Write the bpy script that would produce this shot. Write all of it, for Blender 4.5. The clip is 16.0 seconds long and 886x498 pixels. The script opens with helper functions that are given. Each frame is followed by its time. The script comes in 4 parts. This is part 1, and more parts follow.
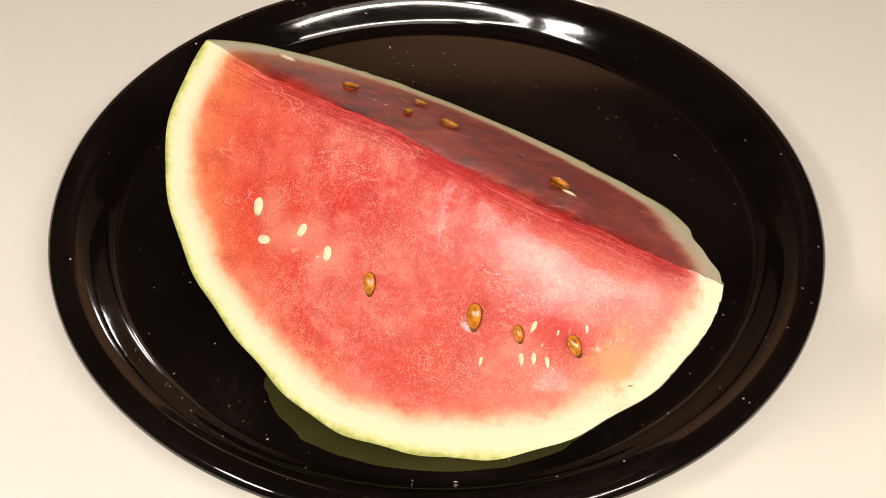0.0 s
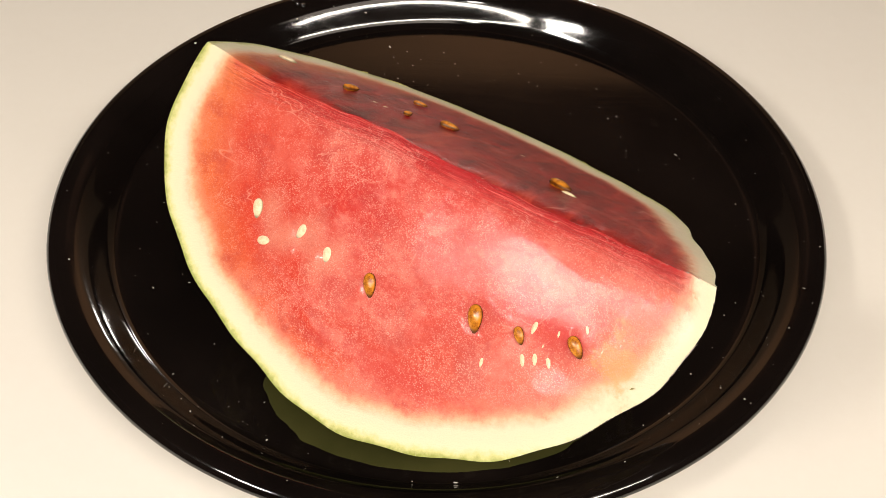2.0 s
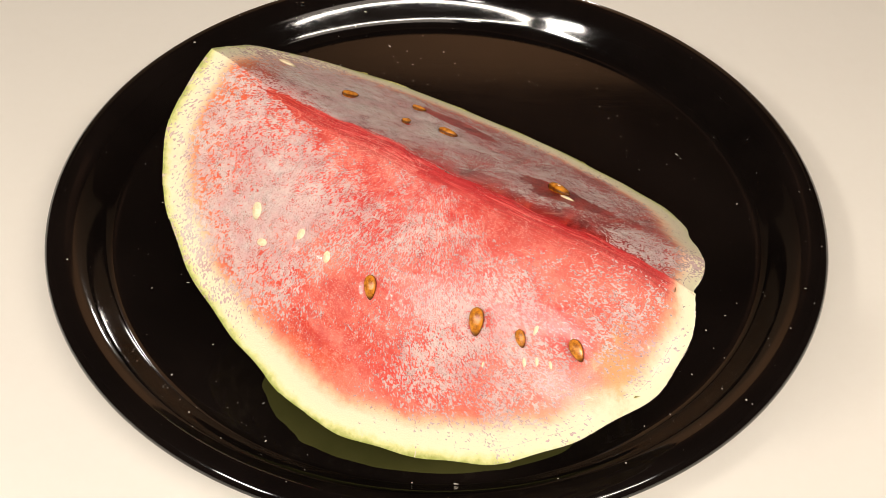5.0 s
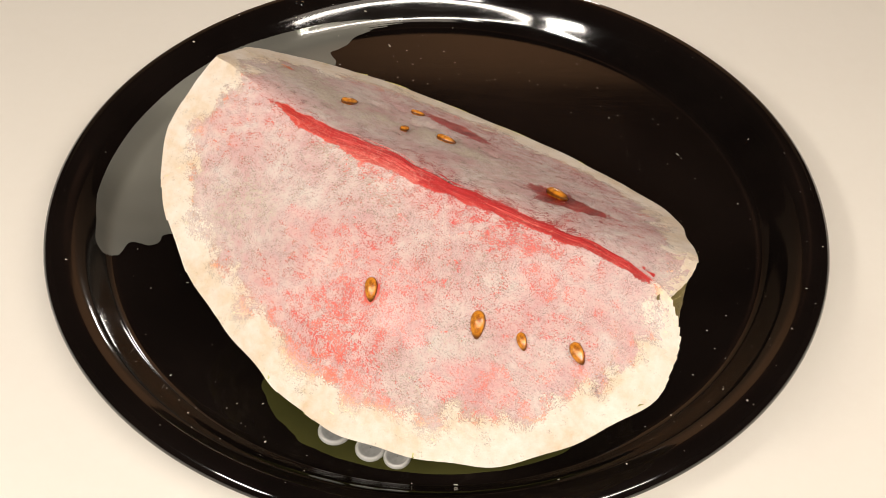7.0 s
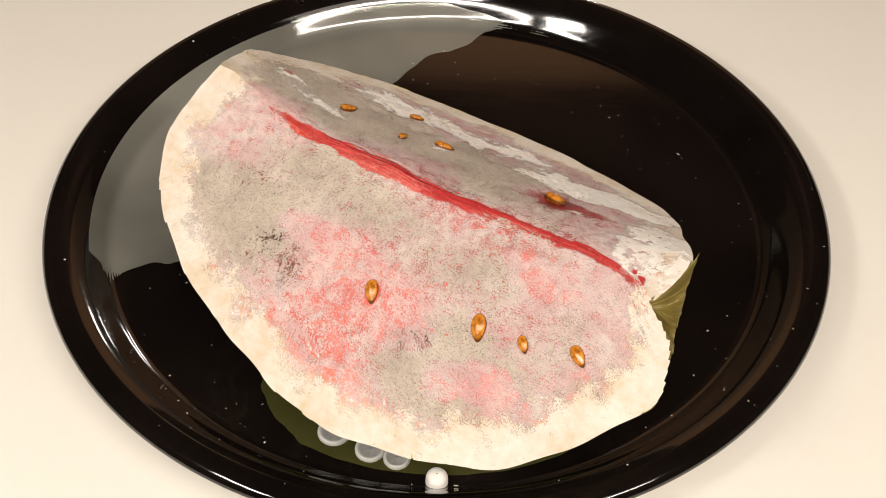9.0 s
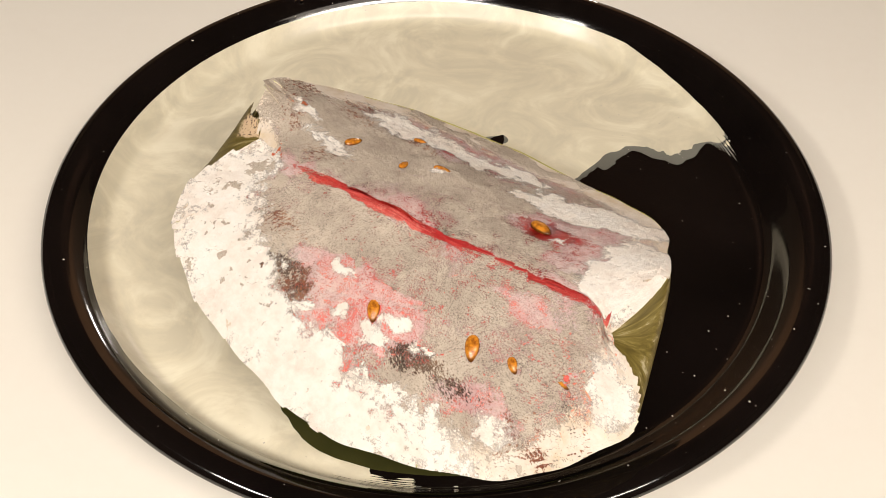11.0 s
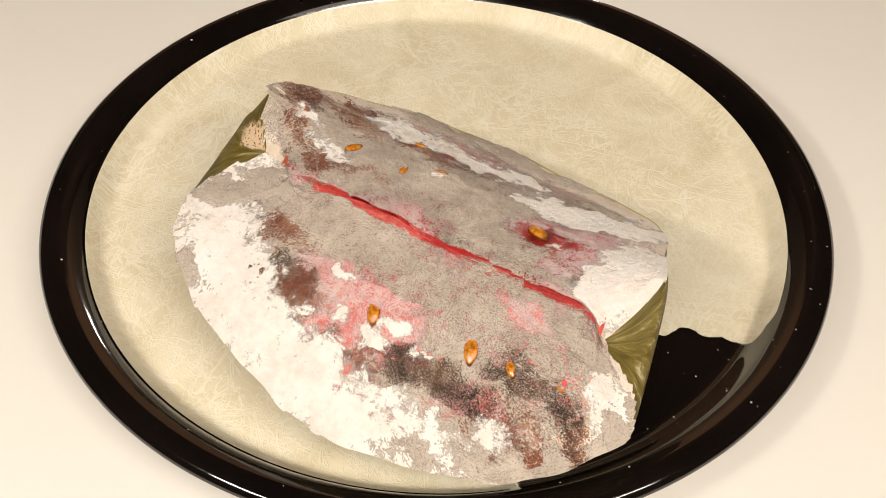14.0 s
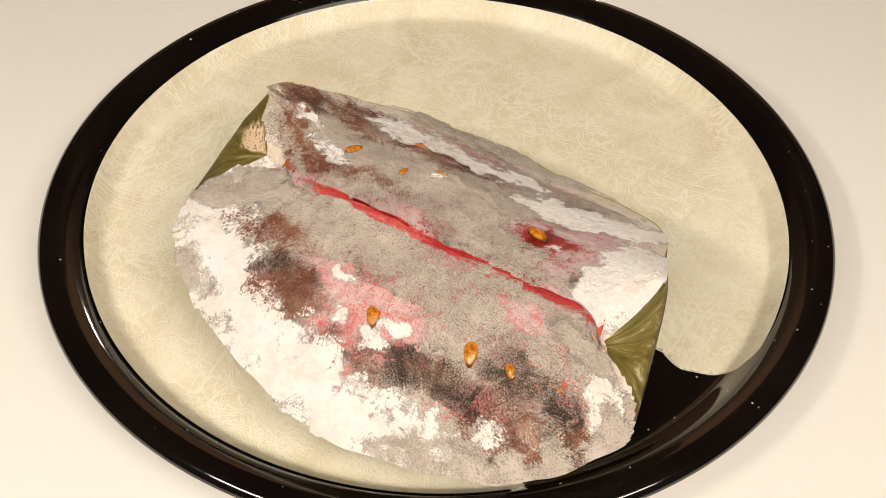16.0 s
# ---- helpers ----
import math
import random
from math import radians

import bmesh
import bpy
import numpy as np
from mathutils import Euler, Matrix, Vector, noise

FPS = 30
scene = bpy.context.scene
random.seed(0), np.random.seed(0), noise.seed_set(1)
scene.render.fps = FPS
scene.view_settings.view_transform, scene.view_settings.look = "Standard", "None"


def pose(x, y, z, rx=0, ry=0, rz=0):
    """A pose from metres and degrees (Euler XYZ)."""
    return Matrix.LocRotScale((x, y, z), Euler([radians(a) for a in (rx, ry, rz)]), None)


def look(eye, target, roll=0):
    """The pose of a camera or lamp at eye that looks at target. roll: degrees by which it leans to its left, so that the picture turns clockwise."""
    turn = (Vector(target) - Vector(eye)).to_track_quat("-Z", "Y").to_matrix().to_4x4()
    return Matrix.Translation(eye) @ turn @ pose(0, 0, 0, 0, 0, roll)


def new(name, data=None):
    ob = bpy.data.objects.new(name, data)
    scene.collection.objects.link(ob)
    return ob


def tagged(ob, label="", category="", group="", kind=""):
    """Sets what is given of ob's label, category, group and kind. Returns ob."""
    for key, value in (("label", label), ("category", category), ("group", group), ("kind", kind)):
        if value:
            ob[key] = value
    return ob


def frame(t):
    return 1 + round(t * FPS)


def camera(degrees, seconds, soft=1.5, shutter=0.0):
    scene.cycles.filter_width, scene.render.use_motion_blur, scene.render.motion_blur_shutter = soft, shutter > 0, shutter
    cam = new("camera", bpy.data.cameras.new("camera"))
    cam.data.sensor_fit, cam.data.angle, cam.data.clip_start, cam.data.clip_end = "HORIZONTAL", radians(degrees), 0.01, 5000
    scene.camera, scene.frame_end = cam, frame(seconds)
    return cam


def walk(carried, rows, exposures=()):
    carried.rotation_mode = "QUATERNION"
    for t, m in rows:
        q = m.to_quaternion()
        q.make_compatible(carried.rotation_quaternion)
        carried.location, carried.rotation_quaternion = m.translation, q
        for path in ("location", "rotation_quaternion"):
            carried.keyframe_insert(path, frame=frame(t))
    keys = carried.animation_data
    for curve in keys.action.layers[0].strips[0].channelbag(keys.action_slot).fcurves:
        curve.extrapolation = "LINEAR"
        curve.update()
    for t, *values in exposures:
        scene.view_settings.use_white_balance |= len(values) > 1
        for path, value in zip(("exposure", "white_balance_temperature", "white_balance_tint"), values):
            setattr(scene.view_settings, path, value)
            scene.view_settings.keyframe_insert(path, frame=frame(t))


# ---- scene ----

# ---- camera ----
EYE = Vector((0.00258, -0.34439, 0.33825))
VIEW = Vector((0.0, 0.69308, -0.72087))
cam = camera(45, 16.0, soft=0.8)
walk(cam, [(t, look(EYE + VIEW * (0.0112 * t / 16), EYE + VIEW * 0.6, 1.41)) for t in (0, 4, 8, 12, 16)])

# ---- light ----
world = bpy.data.worlds.new("room_air")
world.use_nodes = True
world.node_tree.nodes["Background"].inputs["Color"].default_value = (1.0, 0.85, 0.65, 1)
world.node_tree.nodes["Background"].inputs["Strength"].default_value = 0.03
scene.world = world
scene.view_settings.exposure = 0.0


def lamp(name, watts, color, size, eye, target):
    data = bpy.data.lights.new(name, "AREA")
    data.shape, data.size, data.size_y = "RECTANGLE", size[0], size[1]
    data.energy, data.color = watts, color
    ob = new(name, data)
    ob.matrix_world = look(eye, target)
    return ob


lamp("work_light", 4.6, (1.0, 0.93, 0.84), (0.20, 0.10), (-0.60, -0.535, 0.738), (0.02, -0.06, 0.05))
lamp("hanging_light", 18.0, (1.0, 0.91, 0.80), (1.60, 0.07), (0.16, -0.78, 0.98), (0.08, -0.40, 0))
lamp("pendant_light", 0.8, (1.0, 0.92, 0.84), (0.07, 0.07), (-0.17, -0.72, 1.02), (0.0, 0.0, 0))
# added soft fill under the ceiling, brightens the right of the table
right_fill = lamp("right_fill_light", 12.0, (1.0, 0.87, 0.73), (1.6, 0.8), (0.7, -1.1, 1.73), (0.7, -1.1, 0))
right_fill.matrix_world = pose(0.7, -1.1, 1.73)
# added low in the north, only to put a glint on the back face
lamp("back_glint_fill", 3.5, (1.0, 0.92, 0.84), (0.16, 0.16), (0.45, 2.2, 0.35), (0.0, 0.0, 0.08))
# added unseen fill on the north wall, for its brown reflection in the plate
lamp("wall_glow_fill", 10.0, (1.0, 0.58, 0.36), (0.4, 0.2), (0.18, 1.5, 1.55), (0.18, 2.4, 1.1))

# ---- melon geometry, in numbers ----
CUT = np.array((0.0018, -0.0753, 0.105))      # middle of the crest where the two cut faces meet
ALONG = np.array((0.83015, -0.55755, 0.0))    # the crest's direction
OUT = np.array((-0.55755, -0.83015, 0.0))     # level, away from the crest towards the front
UP = np.array((0.0, 0.0, 1.0))
FACE_ANGLE = (45.0, 146.0)                    # front and back cut face, degrees down from level


def face_down(angle):
    return OUT * np.cos(np.radians(angle)) - UP * np.sin(np.radians(angle))


FACE_V = [face_down(a) for a in FACE_ANGLE]
FACE_N = [np.cross(FACE_V[0], ALONG), np.cross(ALONG, FACE_V[1])]
FACE_N = [n * np.sign(n[2]) for n in FACE_N]


def rim_radius(phi, back=0.0):
    """Radius of the melon from the crest's middle; phi runs from one end of the crest (0) to the other (pi); back is 0 at the front face, 1 at the back."""
    r = 0.1005 + 0.0130 * np.exp(-((phi - 0.40) / 0.45) ** 2) + 0.0030 * np.exp(-((phi - 2.8) / 0.4) ** 2) + 0.0006 * np.sin(9 * phi) + 0.0004 * np.sin(23 * phi + 1)
    ends = np.sin(phi)
    return r + back * (0.008 * ends * np.exp(-((phi - 0.8) / 0.5) ** 2) - 0.021 * ends ** 0.5 * np.exp(-((phi - 2.85) / 0.45) ** 2) - 0.005 * np.exp(-((phi - 1.8) / 0.5) ** 2))


def face_point(face, u, v):
    return CUT + np.multiply.outer(u, ALONG) + np.multiply.outer(v, FACE_V[face])


PLATE_R = np.linspace(0.0, 0.165, 331)
PLATE_H = np.interp(PLATE_R, (0, 0.1385, 0.1412, 0.1432, 0.1452, 0.1475, 0.1500, 0.1530, 0.1570, 0.1610, 0.1635, 0.165), (0.006, 0.006, 0.0066, 0.0086, 0.0114, 0.0145, 0.0176, 0.0201, 0.0216, 0.0219, 0.0212, 0.0197))
for _ in range(5):
    PLATE_H[1:-1] = 0.25 * PLATE_H[:-2] + 0.5 * PLATE_H[1:-1] + 0.25 * PLATE_H[2:]


def crest_shift(u, v):
    """The crest is worn round and a little wavy; the shift fades down both faces."""
    wave = 0.5 * np.sin(61 * u + 0.6) + 0.3 * np.sin(143 * u + 2.0) + 0.2 * np.sin(390 * u)
    ends = np.clip((0.103 - np.abs(u)) / 0.03, 0, 1)
    down = -0.0030 * ends * (0.75 + 0.35 * np.sin(47 * u - 0.9)) * np.exp(-v / 0.0050)
    side = 0.0014 * ends * wave * np.exp(-v / 0.006)
    return np.multiply.outer(down, UP) + np.multiply.outer(side, OUT)


def plate_z(r):
    """Height of the plate's upper side at the radius r."""
    return np.interp(r, PLATE_R, PLATE_H)


# how the melon slumps: places on it (0 front face, 1 back face; along the crest; down the face), their shift by 9 s and by 16 s; 2 is the rind, by its two angles
ANCHORS = [(0, 0.0, 0.0), (0, -0.1012, 0.0), (0, 0.1012, 0.0), (0, -0.0477, 0.0001), (0, 0.0581, -0.0003), (0, -0.1012, 0.0480), (0, -0.0792, 0.0726), (0, -0.0303, 0.0971), (0, 0.0179, 0.0980), (0, 0.0562, 0.0837), (0, 0.0840, 0.0602), (0, 0.0989, 0.0353), (0, 0.1031, 0.0171), (0, -0.0035, 0.0506), (0, 0.0699, 0.0371), (1, -0.1058, 0.0291), (1, -0.0886, 0.0831), (1, -0.0500, 0.0989), (1, 0.0082, 0.0948), (1, 0.0893, 0.0199), (1, -0.0212, 0.0420), (1, -0.0581, 0.0277), (2, 0.28, 95), (2, 0.28, 70), (2, 0.28, 120)]
DROP_EARLY = [(0.0035, 0.0036, -0.0200), (0.0064, -0.0007, -0.0120), (-0.0216, 0.0100, -0.0230), (-0.0045, 0.0018, -0.0159), (-0.0053, 0.0095, -0.0162), (-0.0006, -0.0004, -0.0031), (-0.0005, 0.0001, -0.0016), (-0.0008, 0.0004, 0.0027), (-0.0024, 0.0008, 0.0013), (0.0018, 0.0007, -0.0048), (0.0016, 0.0017, -0.0034), (0.0000, 0.0016, -0.0100), (-0.0086, 0.0052, -0.0129), (0.0013, 0.0009, -0.0032), (0.0022, 0.0015, -0.0058), (0.0000, -0.0026, -0.0027), (0.0007, -0.0027, -0.0006), (0.0, -0.0029, -0.0007), (-0.0030, -0.0009, 0.0), (-0.0033, 0.0099, -0.0079), (-0.0025, -0.0043, -0.0085), (-0.0006, -0.0029, -0.0105), (0.0020, -0.0010, -0.0100), (0.0005, -0.0005, -0.0060), (0.0010, 0.0, -0.0060)]
DROP_LATE = [(0.0031, 0.0040, -0.0470), (0.0227, -0.0045, -0.0570), (-0.0336, 0.0161, -0.0490), (0.0023, 0.0030, -0.0459), (-0.0190, 0.0137, -0.0452), (0.0025, -0.0007, -0.0301), (0.0023, -0.0004, -0.0206), (0.0027, 0.0, -0.0093), (0.0003, 0.0020, -0.0057), (0.0030, 0.0026, -0.0138), (-0.0039, 0.0022, -0.0214), (-0.0065, 0.0030, -0.0320), (-0.0165, 0.0073, -0.0399), (0.0015, 0.0012, -0.0142), (-0.0016, 0.0019, -0.0188), (0.0082, 0.0026, -0.0227), (0.0100, 0.0003, -0.0206), (0.0077, 0.0002, -0.0187), (0.0004, -0.0005, -0.0170), (-0.0080, 0.0189, -0.0269), (-0.0036, -0.0023, -0.0235), (-0.0013, -0.0022, -0.0325), (-0.0023, 0.0091, -0.0347), (-0.0004, 0.0002, -0.0364), (-0.0012, 0.0084, -0.0307)]
REST = np.array([face_point(int(f), u, v) if f < 2 else CUT - np.cos(u) * rim_radius(u) * ALONG + np.sin(u) * rim_radius(u) * face_down(v) for f, u, v in ANCHORS])
FOOT = np.array([CUT + 0.098 * np.cos(p) * ALONG + 0.098 * np.sin(p) * face_down(q) for q in (75, 95, 115) for p in (0.9, 1.57, 2.2)])
NODES = np.vstack((REST, FOOT))


def slump_weights(shifts):
    goal = np.vstack((np.array(shifts), np.zeros((len(FOOT), 3)) + (0, 0, 0.002)))
    n = len(NODES)
    k = np.linalg.norm(NODES[:, None] - NODES[None], axis=2) + 0.002 * np.eye(n) * -1
    p = np.hstack((np.ones((n, 1)), NODES))
    m = np.block([[k, p], [p.T, np.zeros((4, 4))]])
    return np.linalg.solve(m, np.vstack((goal, np.zeros((4, 3)))))


W_EARLY, W_LATE = slump_weights(DROP_EARLY), slump_weights(DROP_LATE)
KEY_TIMES = (0, 1, 2, 3, 4.2, 5.2, 6.3, 7.5, 8.3, 9.2, 9.9, 10.6, 11.3, 12.5, 14, 16)
EARLY = (0, 0.05, 0.10, 0.16, 0.27, 0.42, 0.60, 0.77, 0.90, 1, 1, 1, 1, 1, 1, 1)
LATE = (0, 0, 0, 0, 0, 0, 0, 0, 0, 0.04, 0.32, 0.64, 0.87, 0.92, 0.96, 1)


def slump_fields(p):
    """The early and the late shift of the points p."""
    k = np.linalg.norm(p[:, None] - NODES[None], axis=2)
    b = np.hstack((k, np.ones((len(p), 1)), p))
    return b @ W_EARLY, b @ W_LATE


def slumped(p, fields, i):
    """The points p at the time KEY_TIMES[i]."""
    q = p + fields[0] * EARLY[i] * (1 - LATE[i]) + fields[1] * LATE[i]
    q[:, 2] = np.maximum(q[:, 2], np.minimum(p[:, 2], plate_z(np.hypot(q[:, 0], q[:, 1])) + 0.0006))
    return q


def rigid(p, q):
    """The turn and the two middles that carry the points p best onto q."""
    cp, cq = p.mean(0), q.mean(0)
    u, _, vt = np.linalg.svd((p - cp).T @ (q - cq))
    s = np.sign(np.linalg.det(u @ vt))
    return (vt.T * (1, 1, s)) @ u.T, cp, cq


# ---- patterns in numbers ----
def lattice(ix, iy, seed):
    h = (ix.astype(np.int64) * 374761393 + iy.astype(np.int64) * 668265263 + seed * 1274126177) & 0xFFFFFFFF
    h = ((h ^ (h >> 13)) * 1274126177) & 0xFFFFFFFF
    return ((h ^ (h >> 16)) & 0xFFFF) / 32767.5 - 1


def value_noise(x, y, seed=0):
    """Smooth noise between -1 and 1 over the plane."""
    ix, iy = np.floor(x), np.floor(y)
    fx, fy = x - ix, y - iy
    fx, fy = fx * fx * (3 - 2 * fx), fy * fy * (3 - 2 * fy)
    a, b = lattice(ix, iy, seed), lattice(ix + 1, iy, seed)
    c, d = lattice(ix, iy + 1, seed), lattice(ix + 1, iy + 1, seed)
    return (a * (1 - fx) + b * fx) * (1 - fy) + (c * (1 - fx) + d * fx) * fy


def layered(x, y, size, octaves, seed, fall=0.55):
    total, weight = 0.0, 1.0
    for o in range(octaves):
        total = total + weight * value_noise(x / size + 17.3 * o, y / size - 9.1 * o, seed + o)
        size, weight = size / 2, weight * fall
    return total


# ---- materials ----
class Paint:
    """A node material and short ways to add to it."""

    def __init__(self, name):
        self.m = bpy.data.materials.new(name)
        self.m.use_nodes = True
        self.t = self.m.node_tree
        self.b = self.t.nodes["Principled BSDF"]

    def node(self, kind, **inputs):
        n = self.t.nodes.new("ShaderNode" + kind)
        for k, v in inputs.items():
            self.plug(n, k.replace("_", " "), v)
        return n

    def plug(self, n, k, v):
        s = n.inputs[int(k[1:])] if k[0] == "i" and k[1:].isdigit() else n.inputs[k]
        if isinstance(v, bpy.types.NodeSocket):
            self.t.links.new(v, s)
        else:
            s.default_value = (*v, 1) if isinstance(v, tuple) and len(v) == 3 and s.type == "RGBA" else v

    def attr(self, name, out="Vector"):
        n = self.t.nodes.new("ShaderNodeAttribute")
        n.attribute_name = name
        return n.outputs[out]

    def place(self):
        return self.t.nodes.new("ShaderNodeTexCoord").outputs["Object"]

    def noise(self, vec, scale, detail=4.0, rough=0.6, twist=0.0):
        return self.node("TexNoise", Vector=vec, Scale=scale, Detail=detail, Roughness=rough, Distortion=twist).outputs["Fac"]

    def ramp(self, fac, *stops):
        n = self.t.nodes.new("ShaderNodeValToRGB")
        e = n.color_ramp.elements
        while len(e) < len(stops):
            e.new(0.5)
        for s, (p, c) in zip(e, stops):
            s.position, s.color = p, ((c, c, c, 1) if isinstance(c, (int, float)) else (*c, 1))
        self.plug(n, "Fac", fac)
        return n.outputs["Color"]

    def mix(self, fac, a, b, how="MIX"):
        n = self.t.nodes.new("ShaderNodeMix")
        n.data_type, n.blend_type = "RGBA", how
        self.plug(n, "i0", fac)
        self.plug(n, "i6", a)
        self.plug(n, "i7", b)
        return n.outputs[2]

    def calc(self, how, a, b=0.0):
        n = self.t.nodes.new("ShaderNodeMath")
        n.operation = how
        self.plug(n, "i0", a)
        self.plug(n, "i1", b)
        return n.outputs[0]

    def scaled(self, vec, x, y, z):
        n = self.t.nodes.new("ShaderNodeMapping")
        self.plug(n, "Vector", vec)
        n.inputs["Scale"].default_value = (x, y, z)
        return n.outputs["Vector"]

    def bump(self, height, strength, distance):
        n = self.node("Bump", Height=height, Strength=strength, Distance=distance)
        self.t.links.new(n.outputs["Normal"], self.b.inputs["Normal"])

    def done(self, color, rough, metal=0.0, gloss=0.5, wet=0.0):
        self.plug(self.b, "Coat Weight", wet)
        self.plug(self.b, "Coat Roughness", 0.10)
        self.plug(self.b, "Base Color", color)
        self.plug(self.b, "Roughness", rough)
        self.plug(self.b, "Metallic", metal)
        self.plug(self.b, "Specular IOR Level", gloss)
        return self.m


def flesh_paint():
    p = Paint("melon_flesh")
    v = p.attr("rest")
    rr = p.attr("rr", "Fac")
    wide, fine, grain = p.noise(v, 60, 4), p.noise(v, 420, 5, 0.65), p.noise(v, 1900, 4, 0.8)
    edge = p.calc("ADD", rr, p.calc("MULTIPLY", p.calc("SUBTRACT", wide, 0.5), 0.07))
    edge = p.calc("ADD", edge, p.calc("MULTIPLY", p.calc("SUBTRACT", fine, 0.5), 0.035))
    edge = p.calc("SUBTRACT", edge, p.ramp(p.node("SeparateXYZ", Vector=v).outputs["X"], (0.055, 0.0), (0.092, 0.045)))
    body = p.ramp(edge, (0.0, (0.58, 0.045, 0.036)), (0.45, (0.56, 0.034, 0.024)), (0.76, (0.58, 0.038, 0.015)), (0.84, (0.70, 0.14, 0.07)), (0.88, (0.80, 0.44, 0.27)), (0.915, (0.79, 0.67, 0.48)), (0.965, (0.75, 0.70, 0.48)), (0.985, (0.64, 0.62, 0.26)), (1.0, (0.34, 0.36, 0.09)))
    red = p.ramp(edge, (0.83, 1.0), (0.89, 0.0))
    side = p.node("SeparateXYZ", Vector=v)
    # red flesh of the front face only; the pale marks stay on it
    front_red = p.calc("MULTIPLY", p.ramp(side.outputs["Y"], (0.20, 1.0), (0.25, 0.0)), red)
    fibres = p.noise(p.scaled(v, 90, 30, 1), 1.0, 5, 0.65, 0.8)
    # darker red for the back face: its shade is put into the colour
    shaded_red = p.ramp(fibres, (0.34, (0.12, 0.004, 0.003)), (0.52, (0.29, 0.012, 0.007)), (0.66, (0.52, 0.060, 0.032)))
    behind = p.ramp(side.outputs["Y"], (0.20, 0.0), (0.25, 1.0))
    body = p.mix(p.calc("SUBTRACT", red, front_red), body, shaded_red)
    broad = p.noise(p.scaled(v, 1.0, 1.6, 1.0), 22, 4, 0.55, 0.8)
    body = p.mix(p.calc("MULTIPLY", p.ramp(broad, (0.46, 0.0), (0.64, 0.75)), front_red), body, (0.70, 0.17, 0.13))
    pale = p.calc("MULTIPLY", p.ramp(fine, (0.50, 0.0), (0.68, 0.50)), front_red)
    body = p.mix(pale, body, (0.72, 0.22, 0.16))
    streaks = p.noise(p.scaled(v, 1.0, 3.2, 1.0), 45, 5, 0.6, 1.2)
    body = p.mix(p.calc("MULTIPLY", p.ramp(streaks, (0.54, 0.0), (0.72, 0.35)), red), body, (0.72, 0.20, 0.18))
    rings = p.node("CombineXYZ", X=p.calc("MULTIPLY", rr, 8.0), Y=p.calc("MULTIPLY", side.outputs["X"], 48.0), Z=p.calc("MULTIPLY", side.outputs["Y"], 48.0)).outputs["Vector"]
    rings = p.noise(rings, 1.0, 6, 0.62, 0.2)
    body = p.mix(p.calc("MULTIPLY", p.ramp(rings, (0.38, 0.45), (0.48, 0.0)), red), body, (0.49, 0.022, 0.020))
    body = p.mix(p.calc("MULTIPLY", p.ramp(rings, (0.52, 0.0), (0.68, 0.6)), front_red), body, (0.74, 0.25, 0.20))
    lines = p.noise(v, 17, 2, 0.5, 1.0)
    faint = p.ramp(p.noise(v, 40, 2), (0.52, 0.0), (0.66, 0.4))
    body = p.mix(p.calc("MULTIPLY", p.calc("MULTIPLY", p.ramp(lines, (0.494, 0.0), (0.5, 1.0), (0.506, 0.0)), faint), red), body, (0.80, 0.46, 0.36))
    warm = p.ramp(p.calc("ADD", p.calc("MULTIPLY", side.outputs["X"], 8.0), p.calc("ADD", p.calc("MULTIPLY", wide, 0.3), 0.85)), (0.15, 0.95), (0.85, 0.0))
    body = p.mix(p.calc("MULTIPLY", p.calc("MULTIPLY", warm, red), p.calc("SUBTRACT", 1.0, behind)), body, (0.60, 0.050, 0.014))
    body = p.mix(p.calc("MULTIPLY", warm, p.ramp(edge, (0.70, 0.0), (0.83, 0.5), (0.885, 0.4), (0.93, 0.0))), body, (0.76, 0.26, 0.07))
    body = p.mix(p.calc("MULTIPLY", p.calc("MULTIPLY", p.ramp(side.outputs["Y"], (0.003, 0.9), (0.009, 0.0)), p.ramp(p.calc("ADD", side.outputs["X"], 0.5), (0.42, 0.0), (0.46, 1.0))), red), body, (0.42, 0.006, 0.012))
    strand = p.noise(p.scaled(v, 50, 1000, 1), 1.0, 4, 0.65, 1.2)
    crest = p.ramp(side.outputs["Y"], (0.002, 1.0), (0.011, 0.0))
    body = p.mix(p.calc("MULTIPLY", p.calc("MULTIPLY", p.ramp(strand, (0.44, 0.85), (0.52, 0.0)), crest), red), body, (0.24, 0.003, 0.007))
    body = p.mix(p.calc("MULTIPLY", p.calc("MULTIPLY", p.ramp(strand, (0.54, 0.0), (0.61, 0.65)), crest), red), body, (0.74, 0.15, 0.13))
    deep = p.calc("MULTIPLY", p.ramp(wide, (0.34, 0.5), (0.48, 0.0)), red)
    body = p.mix(deep, body, (0.40, 0.022, 0.025))
    for at in ((-0.052, 0.043, 0.0), (-0.046, 0.052, 0.0), (-0.039, 0.049, 0.0), (-0.033, 0.044, 0.0), (-0.021, 0.047, 0.0), (-0.026, 0.053, 0.0)):
        away = p.node("VectorMath", i0=p.scaled(v, 1.0, 0.8, 1.0), i1=(at[0], 0.8 * at[1], 0.0))
        away.operation = "DISTANCE"
        cell = p.calc("ADD", away.outputs["Value"], p.calc("MULTIPLY", p.calc("SUBTRACT", fine, 0.5), 0.004))
        body = p.mix(p.calc("MULTIPLY", p.ramp(cell, (0.0012, 0.5), (0.0036, 0.35), (0.0046, 0.0)), front_red), body, (0.76, 0.32, 0.22))
    body = p.mix(p.calc("MULTIPLY", p.ramp(grain, (0.38, 0.40), (0.46, 0.0)), red), body, (0.44, 0.016, 0.016))
    hairs = p.noise(v, 210, 2, 0.5, 2.5)
